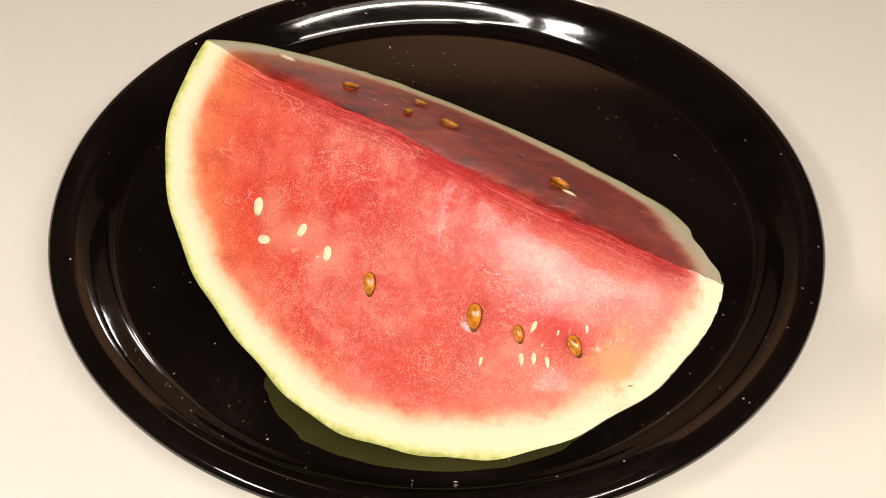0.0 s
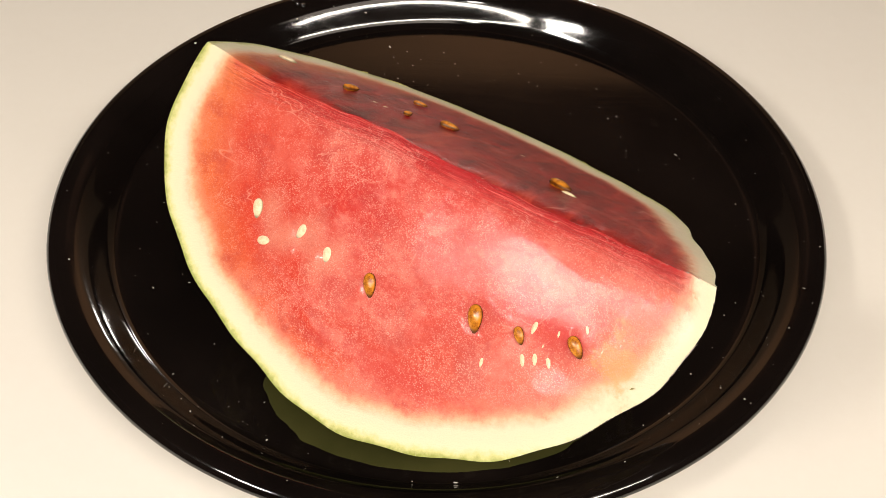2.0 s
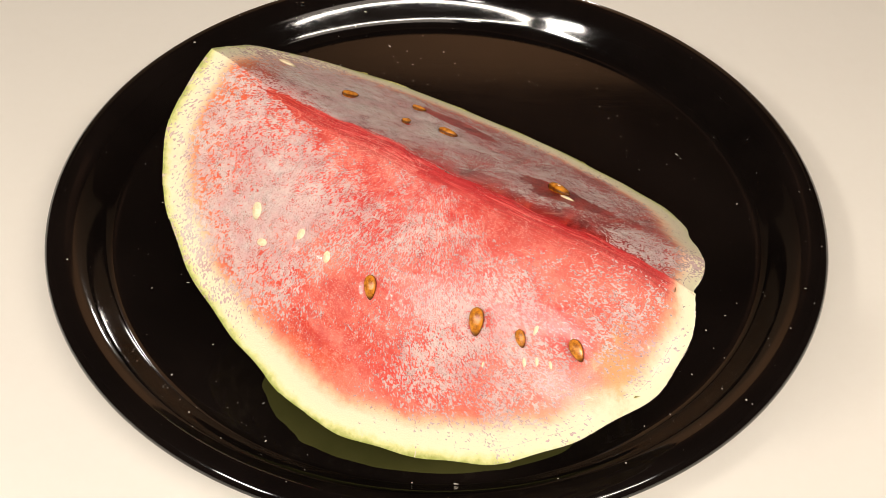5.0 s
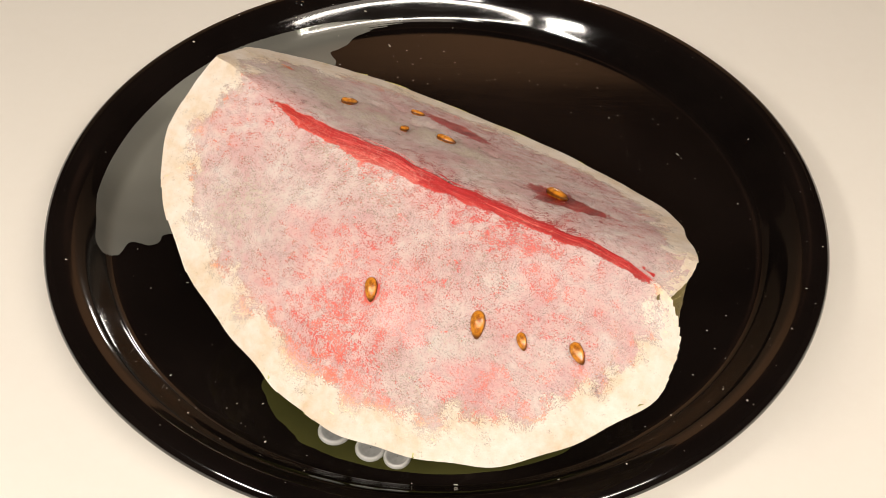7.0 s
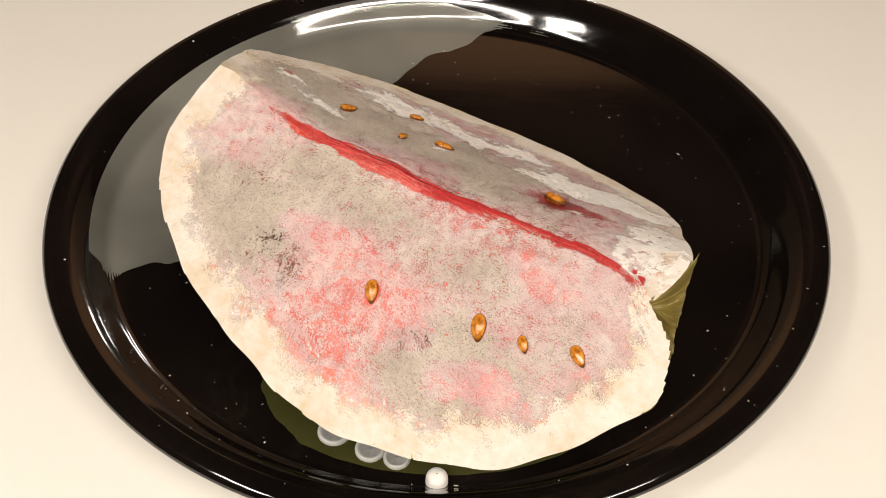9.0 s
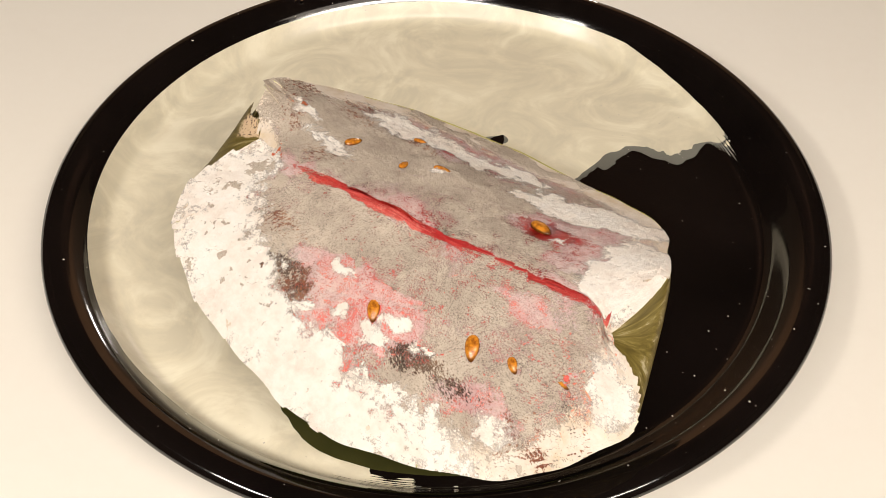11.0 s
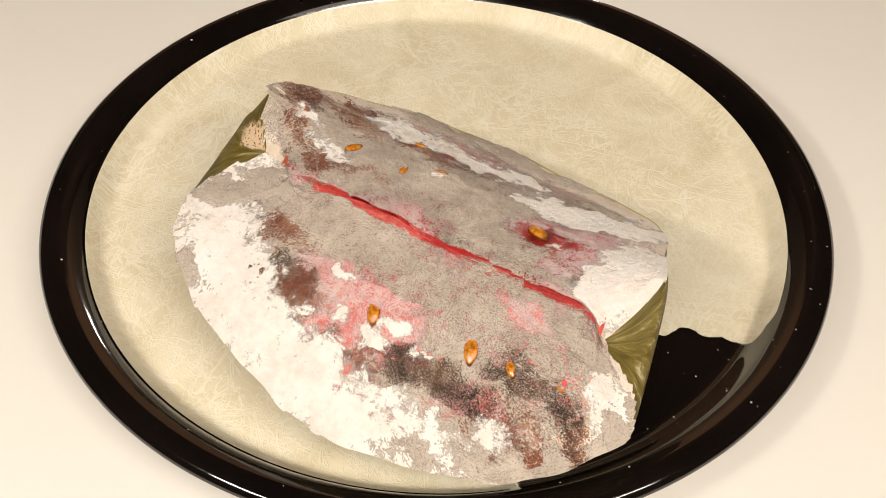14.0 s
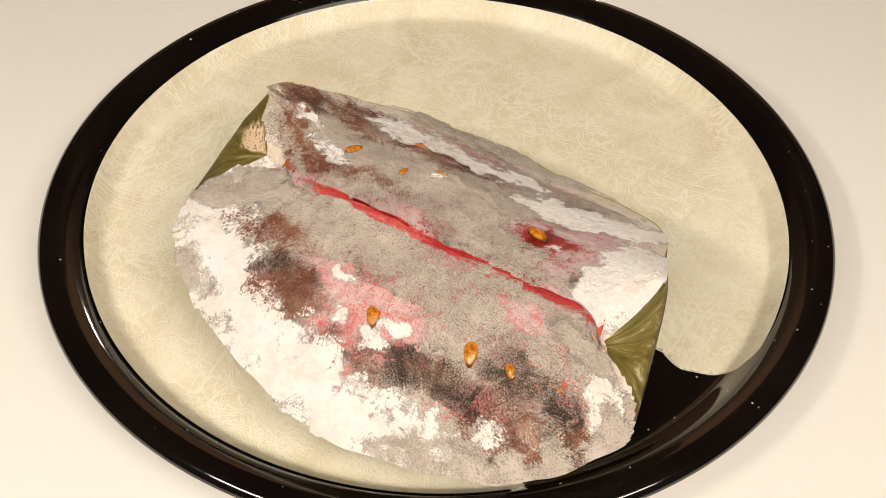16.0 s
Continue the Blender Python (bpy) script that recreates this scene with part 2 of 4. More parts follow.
    hairs = p.calc("MULTIPLY", p.ramp(hairs, (0.485, 0.0), (0.5, 1.0), (0.515, 0.0)), p.ramp(p.noise(v, 90, 3, 0.6), (0.48, 0.0), (0.60, 0.4)))
    body = p.mix(p.calc("MULTIPLY", hairs, front_red), body, (0.84, 0.52, 0.44))
    pink = p.ramp(p.calc("ADD", p.calc("MULTIPLY", side.outputs["X"], 5.0), p.noise(v, 30, 5, 0.6, 0.8)), (0.35, 0.0), (0.80, 0.36))
    body = p.mix(p.calc("MULTIPLY", p.calc("MULTIPLY", pink, p.calc("SUBTRACT", 1.0, crest)), front_red), body, (0.74, 0.25, 0.19))
    # a deep red bruise, a second fold below it and a dry brownish stain: middle, stretch, reach, colour
    for at, stretch, reach, tint, much in (((0.056, 0.034), (0.55, 1.5), 0.012, (0.56, 0.040, 0.040), 0.75), ((0.020, 0.074), (0.35, 1.6), 0.012, (0.58, 0.045, 0.035), 0.6), ((0.083, 0.036), (1.0, 0.7), 0.009, (0.60, 0.36, 0.13), 0.7)):
        gone = p.node("VectorMath", i0=p.scaled(v, stretch[0], stretch[1], 1.0), i1=(at[0] * stretch[0], at[1] * stretch[1], 0.0))
        gone.operation = "DISTANCE"
        ragged = p.calc("ADD", gone.outputs["Value"], p.calc("ADD", p.calc("MULTIPLY", p.calc("SUBTRACT", wide, 0.5), 0.022), p.calc("MULTIPLY", p.calc("SUBTRACT", fine, 0.5), 0.016)))
        body = p.mix(p.calc("MULTIPLY", p.ramp(ragged, (0.3 * reach, much), (reach, 0.0)), front_red if tint[1] < 0.1 else 1.0), body, tint)
    granule = p.node("TexVoronoi", Vector=v, Scale=1900.0)
    pick = p.node("SeparateXYZ", Vector=granule.outputs["Color"]).outputs["X"]
    sugar = p.calc("MULTIPLY", p.ramp(granule.outputs["Distance"], (0.25, 1.0), (0.62, 0.0)), p.ramp(pick, (0.25, 0.0), (0.75, 0.6)))
    sugar = p.calc("MULTIPLY", sugar, p.ramp(p.noise(v, 48, 5, 0.65, 0.6), (0.38, 0.12), (0.62, 1.0)))
    body = p.mix(p.calc("MULTIPLY", p.calc("MULTIPLY", sugar, p.calc("SUBTRACT", 1.0, p.calc("MULTIPLY", p.calc("MAXIMUM", warm, crest), 0.7))), front_red), body, (0.82, 0.42, 0.33))
    angle = p.calc("ARCTAN2", side.outputs["Y"], side.outputs["X"])
    strings = p.node("CombineXYZ", X=p.calc("MULTIPLY", angle, 5.0), Y=p.calc("MULTIPLY", rr, 3.2), Z=0.0).outputs["Vector"]
    thread = p.ramp(p.noise(strings, 1.0, 2, 0.5, 0.5), (0.492, 0.0), (0.499, 1.0), (0.506, 0.0))
    thread = p.calc("MULTIPLY", thread, p.ramp(p.noise(v, 38, 3, 0.6), (0.48, 0.0), (0.60, 0.4)))
    body = p.mix(p.calc("MULTIPLY", thread, front_red), body, (0.82, 0.44, 0.33))
    p.bump(p.calc("ADD", p.calc("MULTIPLY", grain, 0.8), fine), 0.6, 0.0006)
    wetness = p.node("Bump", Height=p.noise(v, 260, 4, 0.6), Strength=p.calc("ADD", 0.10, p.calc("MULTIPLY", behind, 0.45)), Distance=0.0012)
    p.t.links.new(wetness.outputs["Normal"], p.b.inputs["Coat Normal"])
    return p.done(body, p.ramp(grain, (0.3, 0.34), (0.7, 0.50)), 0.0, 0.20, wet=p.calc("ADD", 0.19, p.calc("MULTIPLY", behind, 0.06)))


def mould_paint(name, low, mid, high, dots, dot_low, dot_high, rough=0.95, puff=0.5, dense=1.0, full=1.0, speckle=0.55, edge=(0.60, 1.15)):
    """dense: how soon the growth closes from its edge inwards; full: how much it hides where it is thickest; speckle: how much its edge breaks up into specks."""
    p = Paint(name)
    v = p.attr("rest")
    wide, fine, grain = p.noise(v, 55, 5, 0.6), p.noise(v, 300, 5, 0.65), p.noise(v, 1500, 4, 0.8)
    c = p.ramp(p.calc("ADD", p.calc("MULTIPLY", wide, 0.65), p.calc("MULTIPLY", fine, 0.35)), (0.36, low), (0.50, mid), (0.64, high))
    c = p.mix(p.ramp(grain, (dot_low, 0.0), (dot_high, 0.85)), c, dots)
    p.bump(p.calc("ADD", grain, fine), puff, 0.0008)
    m = p.done(c, rough, 0.0, 0.15)
    speck = p.ramp(p.noise(v, 1700, 3, 0.75), (0.40, 0.0), (0.60, 1.0))
    cloud = p.ramp(p.noise(v, 230, 4, 0.65), (0.34, 0.0), (0.66, 1.0))
    thick = p.calc("ADD", p.calc("MULTIPLY", p.attr("rr", "Fac"), dense), p.calc("ADD", p.calc("MULTIPLY", speck, speckle), p.calc("MULTIPLY", cloud, 1 - speckle)))
    p.plug(p.b, "Alpha", p.ramp(thick, (edge[0], 0.0), (edge[1], full)))
    return m


def rind_paint():
    p = Paint("melon_rind")
    v = p.attr("rest")
    stripes = p.noise(p.scaled(v, 6, 26, 1), 1.0, 6, 0.68, 0.6)
    c = p.ramp(stripes, (0.36, (0.080, 0.058, 0.012)), (0.50, (0.135, 0.100, 0.022)), (0.58, (0.19, 0.145, 0.042)), (0.65, (0.42, 0.36, 0.22)))
    c = p.mix(p.ramp(p.attr("rr", "Fac"), (0.93, 0.0), (0.99, 0.9)), c, (0.30, 0.27, 0.08))
    gap = p.node("VectorMath", i0=v, i1=(0.10, 0.455, 0.0))
    gap.operation = "DISTANCE"
    ragged = p.calc("ADD", gap.outputs["Value"], p.calc("MULTIPLY", p.noise(v, 25, 4, 0.7), 0.12))
    spots = p.ramp(p.noise(v, 55, 3, 0.6), (0.56, 0.0), (0.62, 1.0))
    c = p.mix(p.ramp(ragged, (0.13, 1.0), (0.15, 0.0)), c, p.mix(spots, (0.62, 0.45, 0.29), (0.06, 0.035, 0.02)))
    p.bump(stripes, 0.25, 0.001)
    return p.done(c, 0.42, 0.0, 0.25)


def seed_paint(name, dark, light, rough):
    p = Paint(name)
    v = p.place()
    n = p.noise(v, 5, 5, 0.65)
    c = p.ramp(n, (0.36, dark), (0.56, light))
    tip = p.ramp(p.attr("rr", "Fac"), (0.74, 0.0), (0.92, 1.0))
    c = p.mix(p.calc("MULTIPLY", tip, 0.9), c, tuple(0.30 * x for x in dark))
    p.bump(n, 0.3, 0.0006)
    return p.done(c, rough, 0.0, 0.5, wet=0.1)


def plate_paint():
    p = Paint("black_enamel")
    v = p.place()
    n = p.noise(v, 14, 5)
    scratch = p.noise(p.scaled(v, 40, 900, 200), 1.0, 3)
    c = p.ramp(n, (0.35, (0.0035, 0.0025, 0.0022)), (0.7, (0.0075, 0.0050, 0.0042)))
    m = p.done(c, p.ramp(p.calc("ADD", p.calc("MULTIPLY", n, 0.5), p.calc("MULTIPLY", scratch, 0.5)), (0.40, 0.06), (0.62, 0.13)), 0.0, 0.5, wet=0.25)
    p.b.inputs["Coat Roughness"].default_value = 0.07
    return m


def table_paint():
    p = Paint("cream_table_paint")
    v = p.place()
    wide, fine = p.noise(v, 5, 4), p.noise(v, 160, 4)
    c = p.mix(wide, (0.76, 0.71, 0.64), (0.82, 0.78, 0.72))
    c = p.mix(p.calc("MULTIPLY", fine, 0.12), c, (0.62, 0.54, 0.43))
    p.bump(fine, 0.05, 0.0005)
    return p.done(c, 0.5, 0.0, 0.3)


def plain_paint(name, a, b, scale, rough):
    p = Paint(name)
    n = p.noise(p.place(), scale, 5)
    p.bump(n, 0.1, 0.002)
    return p.done(p.mix(n, a, b), rough)


def drop_paint():
    p = Paint("clear_drop")
    p.b.inputs["Transmission Weight"].default_value = 1.0
    p.b.inputs["IOR"].default_value = 1.33
    return p.done((0.95, 0.95, 0.93), 0.03)


def colony_paint():
    p = Paint("pale_colony")
    edge = p.ramp(p.attr("rr", "Fac"), (0.1, (0.16, 0.16, 0.155)), (0.5, (0.34, 0.34, 0.33)), (0.9, (0.62, 0.61, 0.58)))
    return p.done(p.mix(p.noise(p.place(), 500, 3), edge, (0.40, 0.39, 0.37)), 0.3)


def juice_paint():
    p = Paint("cloudy_juice")
    v = p.place()
    n = p.noise(v, 12, 2, 0.5, 0.4)
    c = p.ramp(n, (0.35, (0.13, 0.125, 0.11)), (0.65, (0.24, 0.235, 0.205)))
    m = p.done(c, 0.07, 0.0, 0.5)
    p.b.inputs["Alpha"].default_value = 0.85
    return m


def film_paint():
    p = Paint("pale_film")
    v = p.place()
    n = p.noise(v, 26, 5, 0.6, 2.0)
    c = p.ramp(n, (0.38, (0.60, 0.545, 0.42)), (0.52, (0.68, 0.615, 0.47)), (0.66, (0.77, 0.71, 0.56)))
    p.bump(n, 0.15, 0.001)
    m = p.done(c, 0.25, 0.0, 0.4)
    p.b.inputs["Alpha"].default_value = 0.96
    return m


def pellicle_paint():
    p = Paint("cream_mould_skin")
    v = p.place()
    wide, fine = p.noise(v, 24, 5, 0.6, 1.0), p.noise(v, 800, 3)
    veins = 0.0
    for turn, size in ((0.3, 1.0), (1.4, 1.3), (2.5, 0.8), (0.9, 2.0), (2.0, 1.8)):
        way = p.t.nodes.new("ShaderNodeMapping")
        p.plug(way, "Vector", v)
        way.inputs["Rotation"].default_value = (0, 0, turn)
        way.inputs["Location"].default_value = (turn, 2 * turn, 0)
        n = p.noise(p.scaled(way.outputs["Vector"], 9 * size, 26 * size, 1), 1.0, 3, 0.6, 3.2)
        veins = p.calc("MAXIMUM", p.ramp(n, (0.478, 0.0), (0.5, 1.0), (0.522, 0.0)), veins)
    c = p.ramp(wide, (0.32, (0.62, 0.535, 0.36)), (0.52, (0.71, 0.63, 0.45)), (0.70, (0.78, 0.71, 0.54)))
    c = p.mix(p.calc("MULTIPLY", p.calc("MULTIPLY", veins, p.ramp(p.noise(v, 16, 3), (0.36, 0.25), (0.60, 1.0))), 0.6), c, (0.88, 0.84, 0.71))
    c = p.mix(p.ramp(fine, (0.38, 0.25), (0.50, 0.0)), c, (0.66, 0.57, 0.38))
    p.bump(p.calc("ADD", veins, p.calc("MULTIPLY", fine, 0.5)), 0.3, 0.0005)
    m = p.done(c, 0.5, 0.0, 0.35)
    cloud = p.ramp(p.noise(v, 200, 4, 0.65, 1.0), (0.34, 0.0), (0.66, 1.0))
    p.plug(p.b, "Alpha", p.ramp(p.calc("ADD", p.attr("rr", "Fac"), cloud), (0.25, 0.0), (0.85, 0.97)))
    return m


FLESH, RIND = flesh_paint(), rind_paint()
FROST = mould_paint("pale_pink_mould", (0.73, 0.45, 0.44), (0.79, 0.61, 0.58), (0.84, 0.76, 0.72), (0.58, 0.15, 0.17), 0.53, 0.68, dense=0.56, full=0.63, speckle=0.52, edge=(0.56, 1.18))
TAN = mould_paint("dried_rim", (0.64, 0.50, 0.34), (0.73, 0.63, 0.53), (0.80, 0.72, 0.65), (0.52, 0.41, 0.30), 0.66, 0.80, rough=0.7, puff=0.3, dense=0.9, full=0.9)
GREY = mould_paint("grey_mould", (0.405, 0.335, 0.275), (0.505, 0.425, 0.35), (0.605, 0.515, 0.43), (0.10, 0.085, 0.075), 0.53, 0.63, dense=0.8, full=0.95, speckle=0.58)
WHITE = mould_paint("white_mould", (0.70, 0.61, 0.54), (0.80, 0.74, 0.68), (0.85, 0.81, 0.77), (0.70, 0.60, 0.52), 0.72, 0.88, puff=0.6, dense=0.98, speckle=0.30, edge=(0.50, 1.02))
DARK = mould_paint("black_mould", (0.034, 0.020, 0.015), (0.070, 0.038, 0.026), (0.19, 0.11, 0.065), (0.44, 0.37, 0.31), 0.55, 0.62, dense=0.5, full=0.97, speckle=0.72, edge=(0.66, 0.92))
BROWN = mould_paint("brown_mould", (0.16, 0.040, 0.025), (0.28, 0.11, 0.065), (0.47, 0.27, 0.17), (0.045, 0.020, 0.015), 0.51, 0.58, dense=0.52, full=0.92, speckle=0.72, edge=(0.66, 0.92))
SEED_BROWN = seed_paint("brown_seed", (0.20, 0.045, 0.006), (0.62, 0.23, 0.02), 0.15)
SEED_PALE = seed_paint("pale_seed", (0.62, 0.48, 0.28), (0.78, 0.66, 0.44), 0.4)
ENAMEL, TABLE = plate_paint(), table_paint()
JUICE, FILM, PELLICLE = juice_paint(), film_paint(), pellicle_paint()
OLIVE = plain_paint("olive_juice", (0.030, 0.030, 0.008), (0.055, 0.052, 0.016), 60.0, 0.06)
DUST = plain_paint("pale_dust", (0.30, 0.26, 0.22), (0.60, 0.55, 0.48), 900.0, 0.9)
WHITE_TUFT = plain_paint("white_tuft", (0.72, 0.68, 0.62), (0.82, 0.80, 0.76), 500.0, 0.9)
DROP = drop_paint()
COLONY = colony_paint()
WALL = plain_paint("warm_wall_paint", (0.50, 0.40, 0.28), (0.56, 0.46, 0.33), 3.0, 0.8)
CEILING = plain_paint("dim_ceiling_paint", (0.040, 0.028, 0.024), (0.050, 0.036, 0.030), 3.0, 0.9)
WOOD = plain_paint("brown_floor_boards", (0.16, 0.09, 0.05), (0.24, 0.14, 0.08), 6.0, 0.5)


# ---- building blocks ----
def mesh_of(name, verts, faces, material, rest=None, rr=None, smooth=True):
    me = bpy.data.meshes.new(name)
    if isinstance(faces, np.ndarray):
        n, k = faces.shape
        me.vertices.add(len(verts))
        me.vertices.foreach_set("co", np.asarray(verts, dtype=np.float32).ravel())
        me.loops.add(n * k)
        me.loops.foreach_set("vertex_index", np.ascontiguousarray(faces, dtype=np.int32).ravel())
        me.polygons.add(n)
        me.polygons.foreach_set("loop_start", np.arange(0, n * k, k, dtype=np.int32))
        me.update(calc_edges=True)
    else:
        me.from_pydata(np.asarray(verts).tolist(), [], faces)
    if rest is not None:
        me.attributes.new("rest", "FLOAT_VECTOR", "POINT").data.foreach_set("vector", np.asarray(rest, dtype=np.float32).ravel())
    if rr is not None:
        me.attributes.new("rr", "FLOAT", "POINT").data.foreach_set("value", np.asarray(rr, dtype=np.float32).ravel())
    me.materials.append(material)
    if smooth:
        me.polygons.foreach_set("use_smooth", np.ones(len(me.polygons), dtype=bool))
    me.update()
    return me


def part_of(name, me, parent, label=""):
    ob = new(name, me)
    ob.parent = parent
    return tagged(ob, label)


def part(name, bm, material, parent, label=""):
    me = bpy.data.meshes.new(name)
    bm.to_mesh(me)
    bm.free()
    me.materials.append(material)
    return part_of(name, me, parent, label)


def box(bm, size, at, bevel=0.0):
    made = bmesh.ops.create_cube(bm, size=1.0, matrix=Matrix.Translation(at) @ Matrix.Diagonal((*size, 1)))
    if bevel:
        edges = list({e for v in made["verts"] for e in v.link_edges})
        bmesh.ops.bevel(bm, geom=edges, offset=bevel, segments=3, profile=0.5, affect="EDGES")


def grid_quads(n, m):
    i = np.arange(n - 1)[:, None] * m + np.arange(m - 1)[None]
    return np.stack((i, i + 1, i + m + 1, i + m), axis=-1).reshape(-1, 4)


def cropped(verts, quads, keep, *more):
    q = quads[keep]
    used, back = np.unique(q, return_inverse=True)
    return (verts[used], back.reshape(-1, 4), *(x[used] for x in more))


def revolved(profile, segments):
    prof = np.array(profile)
    a = np.linspace(0, 2 * np.pi, segments, endpoint=False)
    verts = np.stack((np.outer(np.cos(a), prof[:, 0]), np.outer(np.sin(a), prof[:, 0]), np.tile(prof[:, 1], (segments, 1))), axis=-1).reshape(-1, 3)
    m = len(prof)
    i = (np.arange(segments)[:, None] * m + np.arange(m - 1)[None])
    j = ((np.arange(segments)[:, None] + 1) % segments * m + np.arange(m - 1)[None])
    return verts, np.stack((i, j, j + 1, i + 1), axis=-1).reshape(-1, 4)


# ---- the room ----
def build_room():
    def slab(name, size, at, material, label, category):
        bm = bmesh.new()
        box(bm, size, at)
        me = bpy.data.meshes.new(name)
        bm.to_mesh(me)
        bm.free()
        me.materials.append(material)
        return tagged(new(name, me), label, category, kind="structure")

    slab("floor", (4.2, 4.2, 0.1), (0, 0.4, -0.80), WOOD, "brown wooden floor under the table", "floor")
    slab("ceiling", (4.2, 4.2, 0.1), (0, 0.4, 1.80), CEILING, "plain warm painted ceiling of the room", "ceiling")
    slab("wall_north", (4.2, 0.1, 2.5), (0, 2.45, 0.5), WALL, "plain warm painted wall of the room", "wall")
    slab("wall_south", (4.2, 0.1, 2.5), (0, -1.65, 0.5), CEILING, "plain warm painted wall of the room", "wall")
    slab("wall_east", (0.1, 4.0, 2.5), (2.05, 0.4, 0.5), CEILING, "plain warm painted wall of the room", "wall")
    slab("wall_west", (0.1, 4.0, 2.5), (-2.05, 0.4, 0.5), CEILING, "plain warm painted wall of the room", "wall")


def build_table():
    table = tagged(new("table"), "cream painted table with a smooth matt top", "table")
    table.location = (0, 0, -0.75)
    bm = bmesh.new()
    box(bm, (1.6, 1.0, 0.03), (0, 0, 0.735), 0.004)
    part("tabletop", bm, TABLE, table, "smooth cream painted top")
    for x in (-0.72, 0.72):
        for y in (-0.42, 0.42):
            bm = bmesh.new()
            box(bm, (0.05, 0.05, 0.72), (x, y, 0.36), 0.004)
            part("leg", bm, TABLE, table)


def build_plate():
    r = np.concatenate((np.linspace(0.0005, 0.134, 12), np.linspace(0.1345, 0.165, 74)))
    z = plate_z(r)
    top = list(zip(r, z))
    below = [(0.1655, 0.0185), (0.1650, 0.0178), (0.158, 0.0192), (0.1535, 0.0190), (0.1485, 0.0136), (0.1440, 0.0072), (0.1410, 0.0030), (0.134, 0.0005), (0.126, 0.0002), (0.122, 0.0012), (0.0005, 0.0012)]
    verts, quads = revolved(top + below, 320)
    plate = new("plate", mesh_of("plate", verts, quads[:, ::-1], ENAMEL))
    tagged(plate, "round black glossy enamelled plate with a raised rim, dusted with specks", "plate")


# ---- the melon ----
FRONT_HOLES = [(-4, 51, 2.0, 3.0), (35, 44, 2.0, 3.0), (51, 42, 1.3, 1.5), (69, 37, 1.4, 1.6)]
BACK_HOLES = [(-60, 31, 2.4, 1.6), (-34, 32, 1.4, 1.8), (-21, 42, 2.4, 1.6), (33, 28, 3, 1.8), (-92, 32, 2.4, 1.8)]
# growth: along the crest and down the face, reach both ways (millimetres), and when it starts (seconds)
FROST_SPOTS = ([(-55, 45, 45, 45, 3.9), (40, 50, 60, 45, 4.6), (0, 30, 60, 35, 4.9), (80, 20, 30, 25, 4.4), (-80, 25, 40, 40, 4.5), (0, 85, 90, 16, 6.0)],
               [(-50, 35, 60, 40, 3.3), (30, 40, 50, 40, 4.3), (80, 10, 25, 20, 3.6), (-10, 70, 70, 30, 4.7)])
FROST_HOLES = (FRONT_HOLES + [(-26, 3.8, 42, 3.3), (36, 2.3, 48, 2.5)], BACK_HOLES + [(37, 30, 14, 8), (-30, 66, 16, 5)])
GREY_SPOTS = ([(-62, 44, 28, 22, 7.2), (35, 62, 35, 20, 7.6), (-33, 20, 45, 18, 8.3), (20, 28, 35, 20, 9.0), (60, 35, 25, 20, 9.0), (70, 20, 18, 14, 9.8), (80, 58, 18, 20, 10.4), (-97, 55, 5, 16, 8.8), (60, 78, 25, 9, 10.1), (-50, 8, 40, 8, 9.8), (42, 7, 34, 9, 10.0), (85, 10, 14, 10, 10.2)],
              [(-70, 30, 45, 20, 6.4), (-25, 40, 40, 20, 6.7), (0, 55, 40, 20, 9.0), (-100, 30, 10, 30, 9.4), (20, 75, 40, 14, 10.4), (60, 10, 35, 8, 8.8), (10, 18, 30, 12, 8.0)])
GREY_HOLES = (FRONT_HOLES + [(-26, 3.7, 30, 3.3), (6, 2.1, 36, 2.1), (46, 2.4, 30, 1.8), (-4, 55, 24, 13), (-28, 45, 16, 9), (46, 62, 17, 10), (50, 17, 16, 5)], BACK_HOLES + [(-38, 66, 36, 9), (36, 33, 21, 14), (62, 34, 22, 15), (60, 13, 16, 6)])
WHITE_SPOTS = ([(-95, 24, 12, 15, 9.2), (-84, 44, 13, 17, 9.1), (-66, 66, 16, 14, 9.1), (-46, 78, 18, 12, 9.2), (-21, 86, 19, 11, 9.2), (8, 92, 20, 8, 9.4), (30, 86, 18, 8, 9.8), (88, 27, 5, 8, 9.2), (52, 68, 7, 4, 10.2), (-14, 80, 18, 7, 10.0), (10, 78, 14, 6, 10.4), (7, 49, 4, 2.5, 9.6), (2, 57, 4, 3, 10.4), (-14, 60, 5, 3, 10.6), (20, 58, 4, 2.5, 10.8), (30, 79, 6, 4, 10.6), (-20, 41, 3, 2, 10.2), (-28, 57, 4, 3, 10.6)],
               [(86, 16, 9, 9, 6.4), (76, 28, 9, 7, 8.4), (44, 58, 15, 7, 7.6), (28, 55, 12, 6, 8.6), (-14, 70, 14, 4, 9.0), (-52, 64, 14, 5, 9.4), (-34, 67, 12, 4, 9.6), (40, 24, 5, 2, 8.4), (-40, 71, 9, 4, 10.2), (-21, 38, 4, 2, 10.8), (-92, 32, 4, 3, 9.4), (-70, 20, 10, 5, 10.4)])
WHITE_HOLES = (FRONT_HOLES, BACK_HOLES + [(38, 33, 20, 12)])
DARK_SPOTS = ([(-48, 49, 13, 8, 9.6), (-34, 60, 8, 8, 9.9), (24, 61, 24, 6, 10.2), (54, 45, 18, 8, 11.6), (76, 48, 10, 8, 11.6), (-4, 71, 9, 3, 12.6), (-80, 36, 10, 5, 12.8)],
              [(-96, 40, 10, 7, 12.8), (-62, 40, 10, 5, 14.0)])
DARK_HOLES = (FRONT_HOLES, BACK_HOLES)
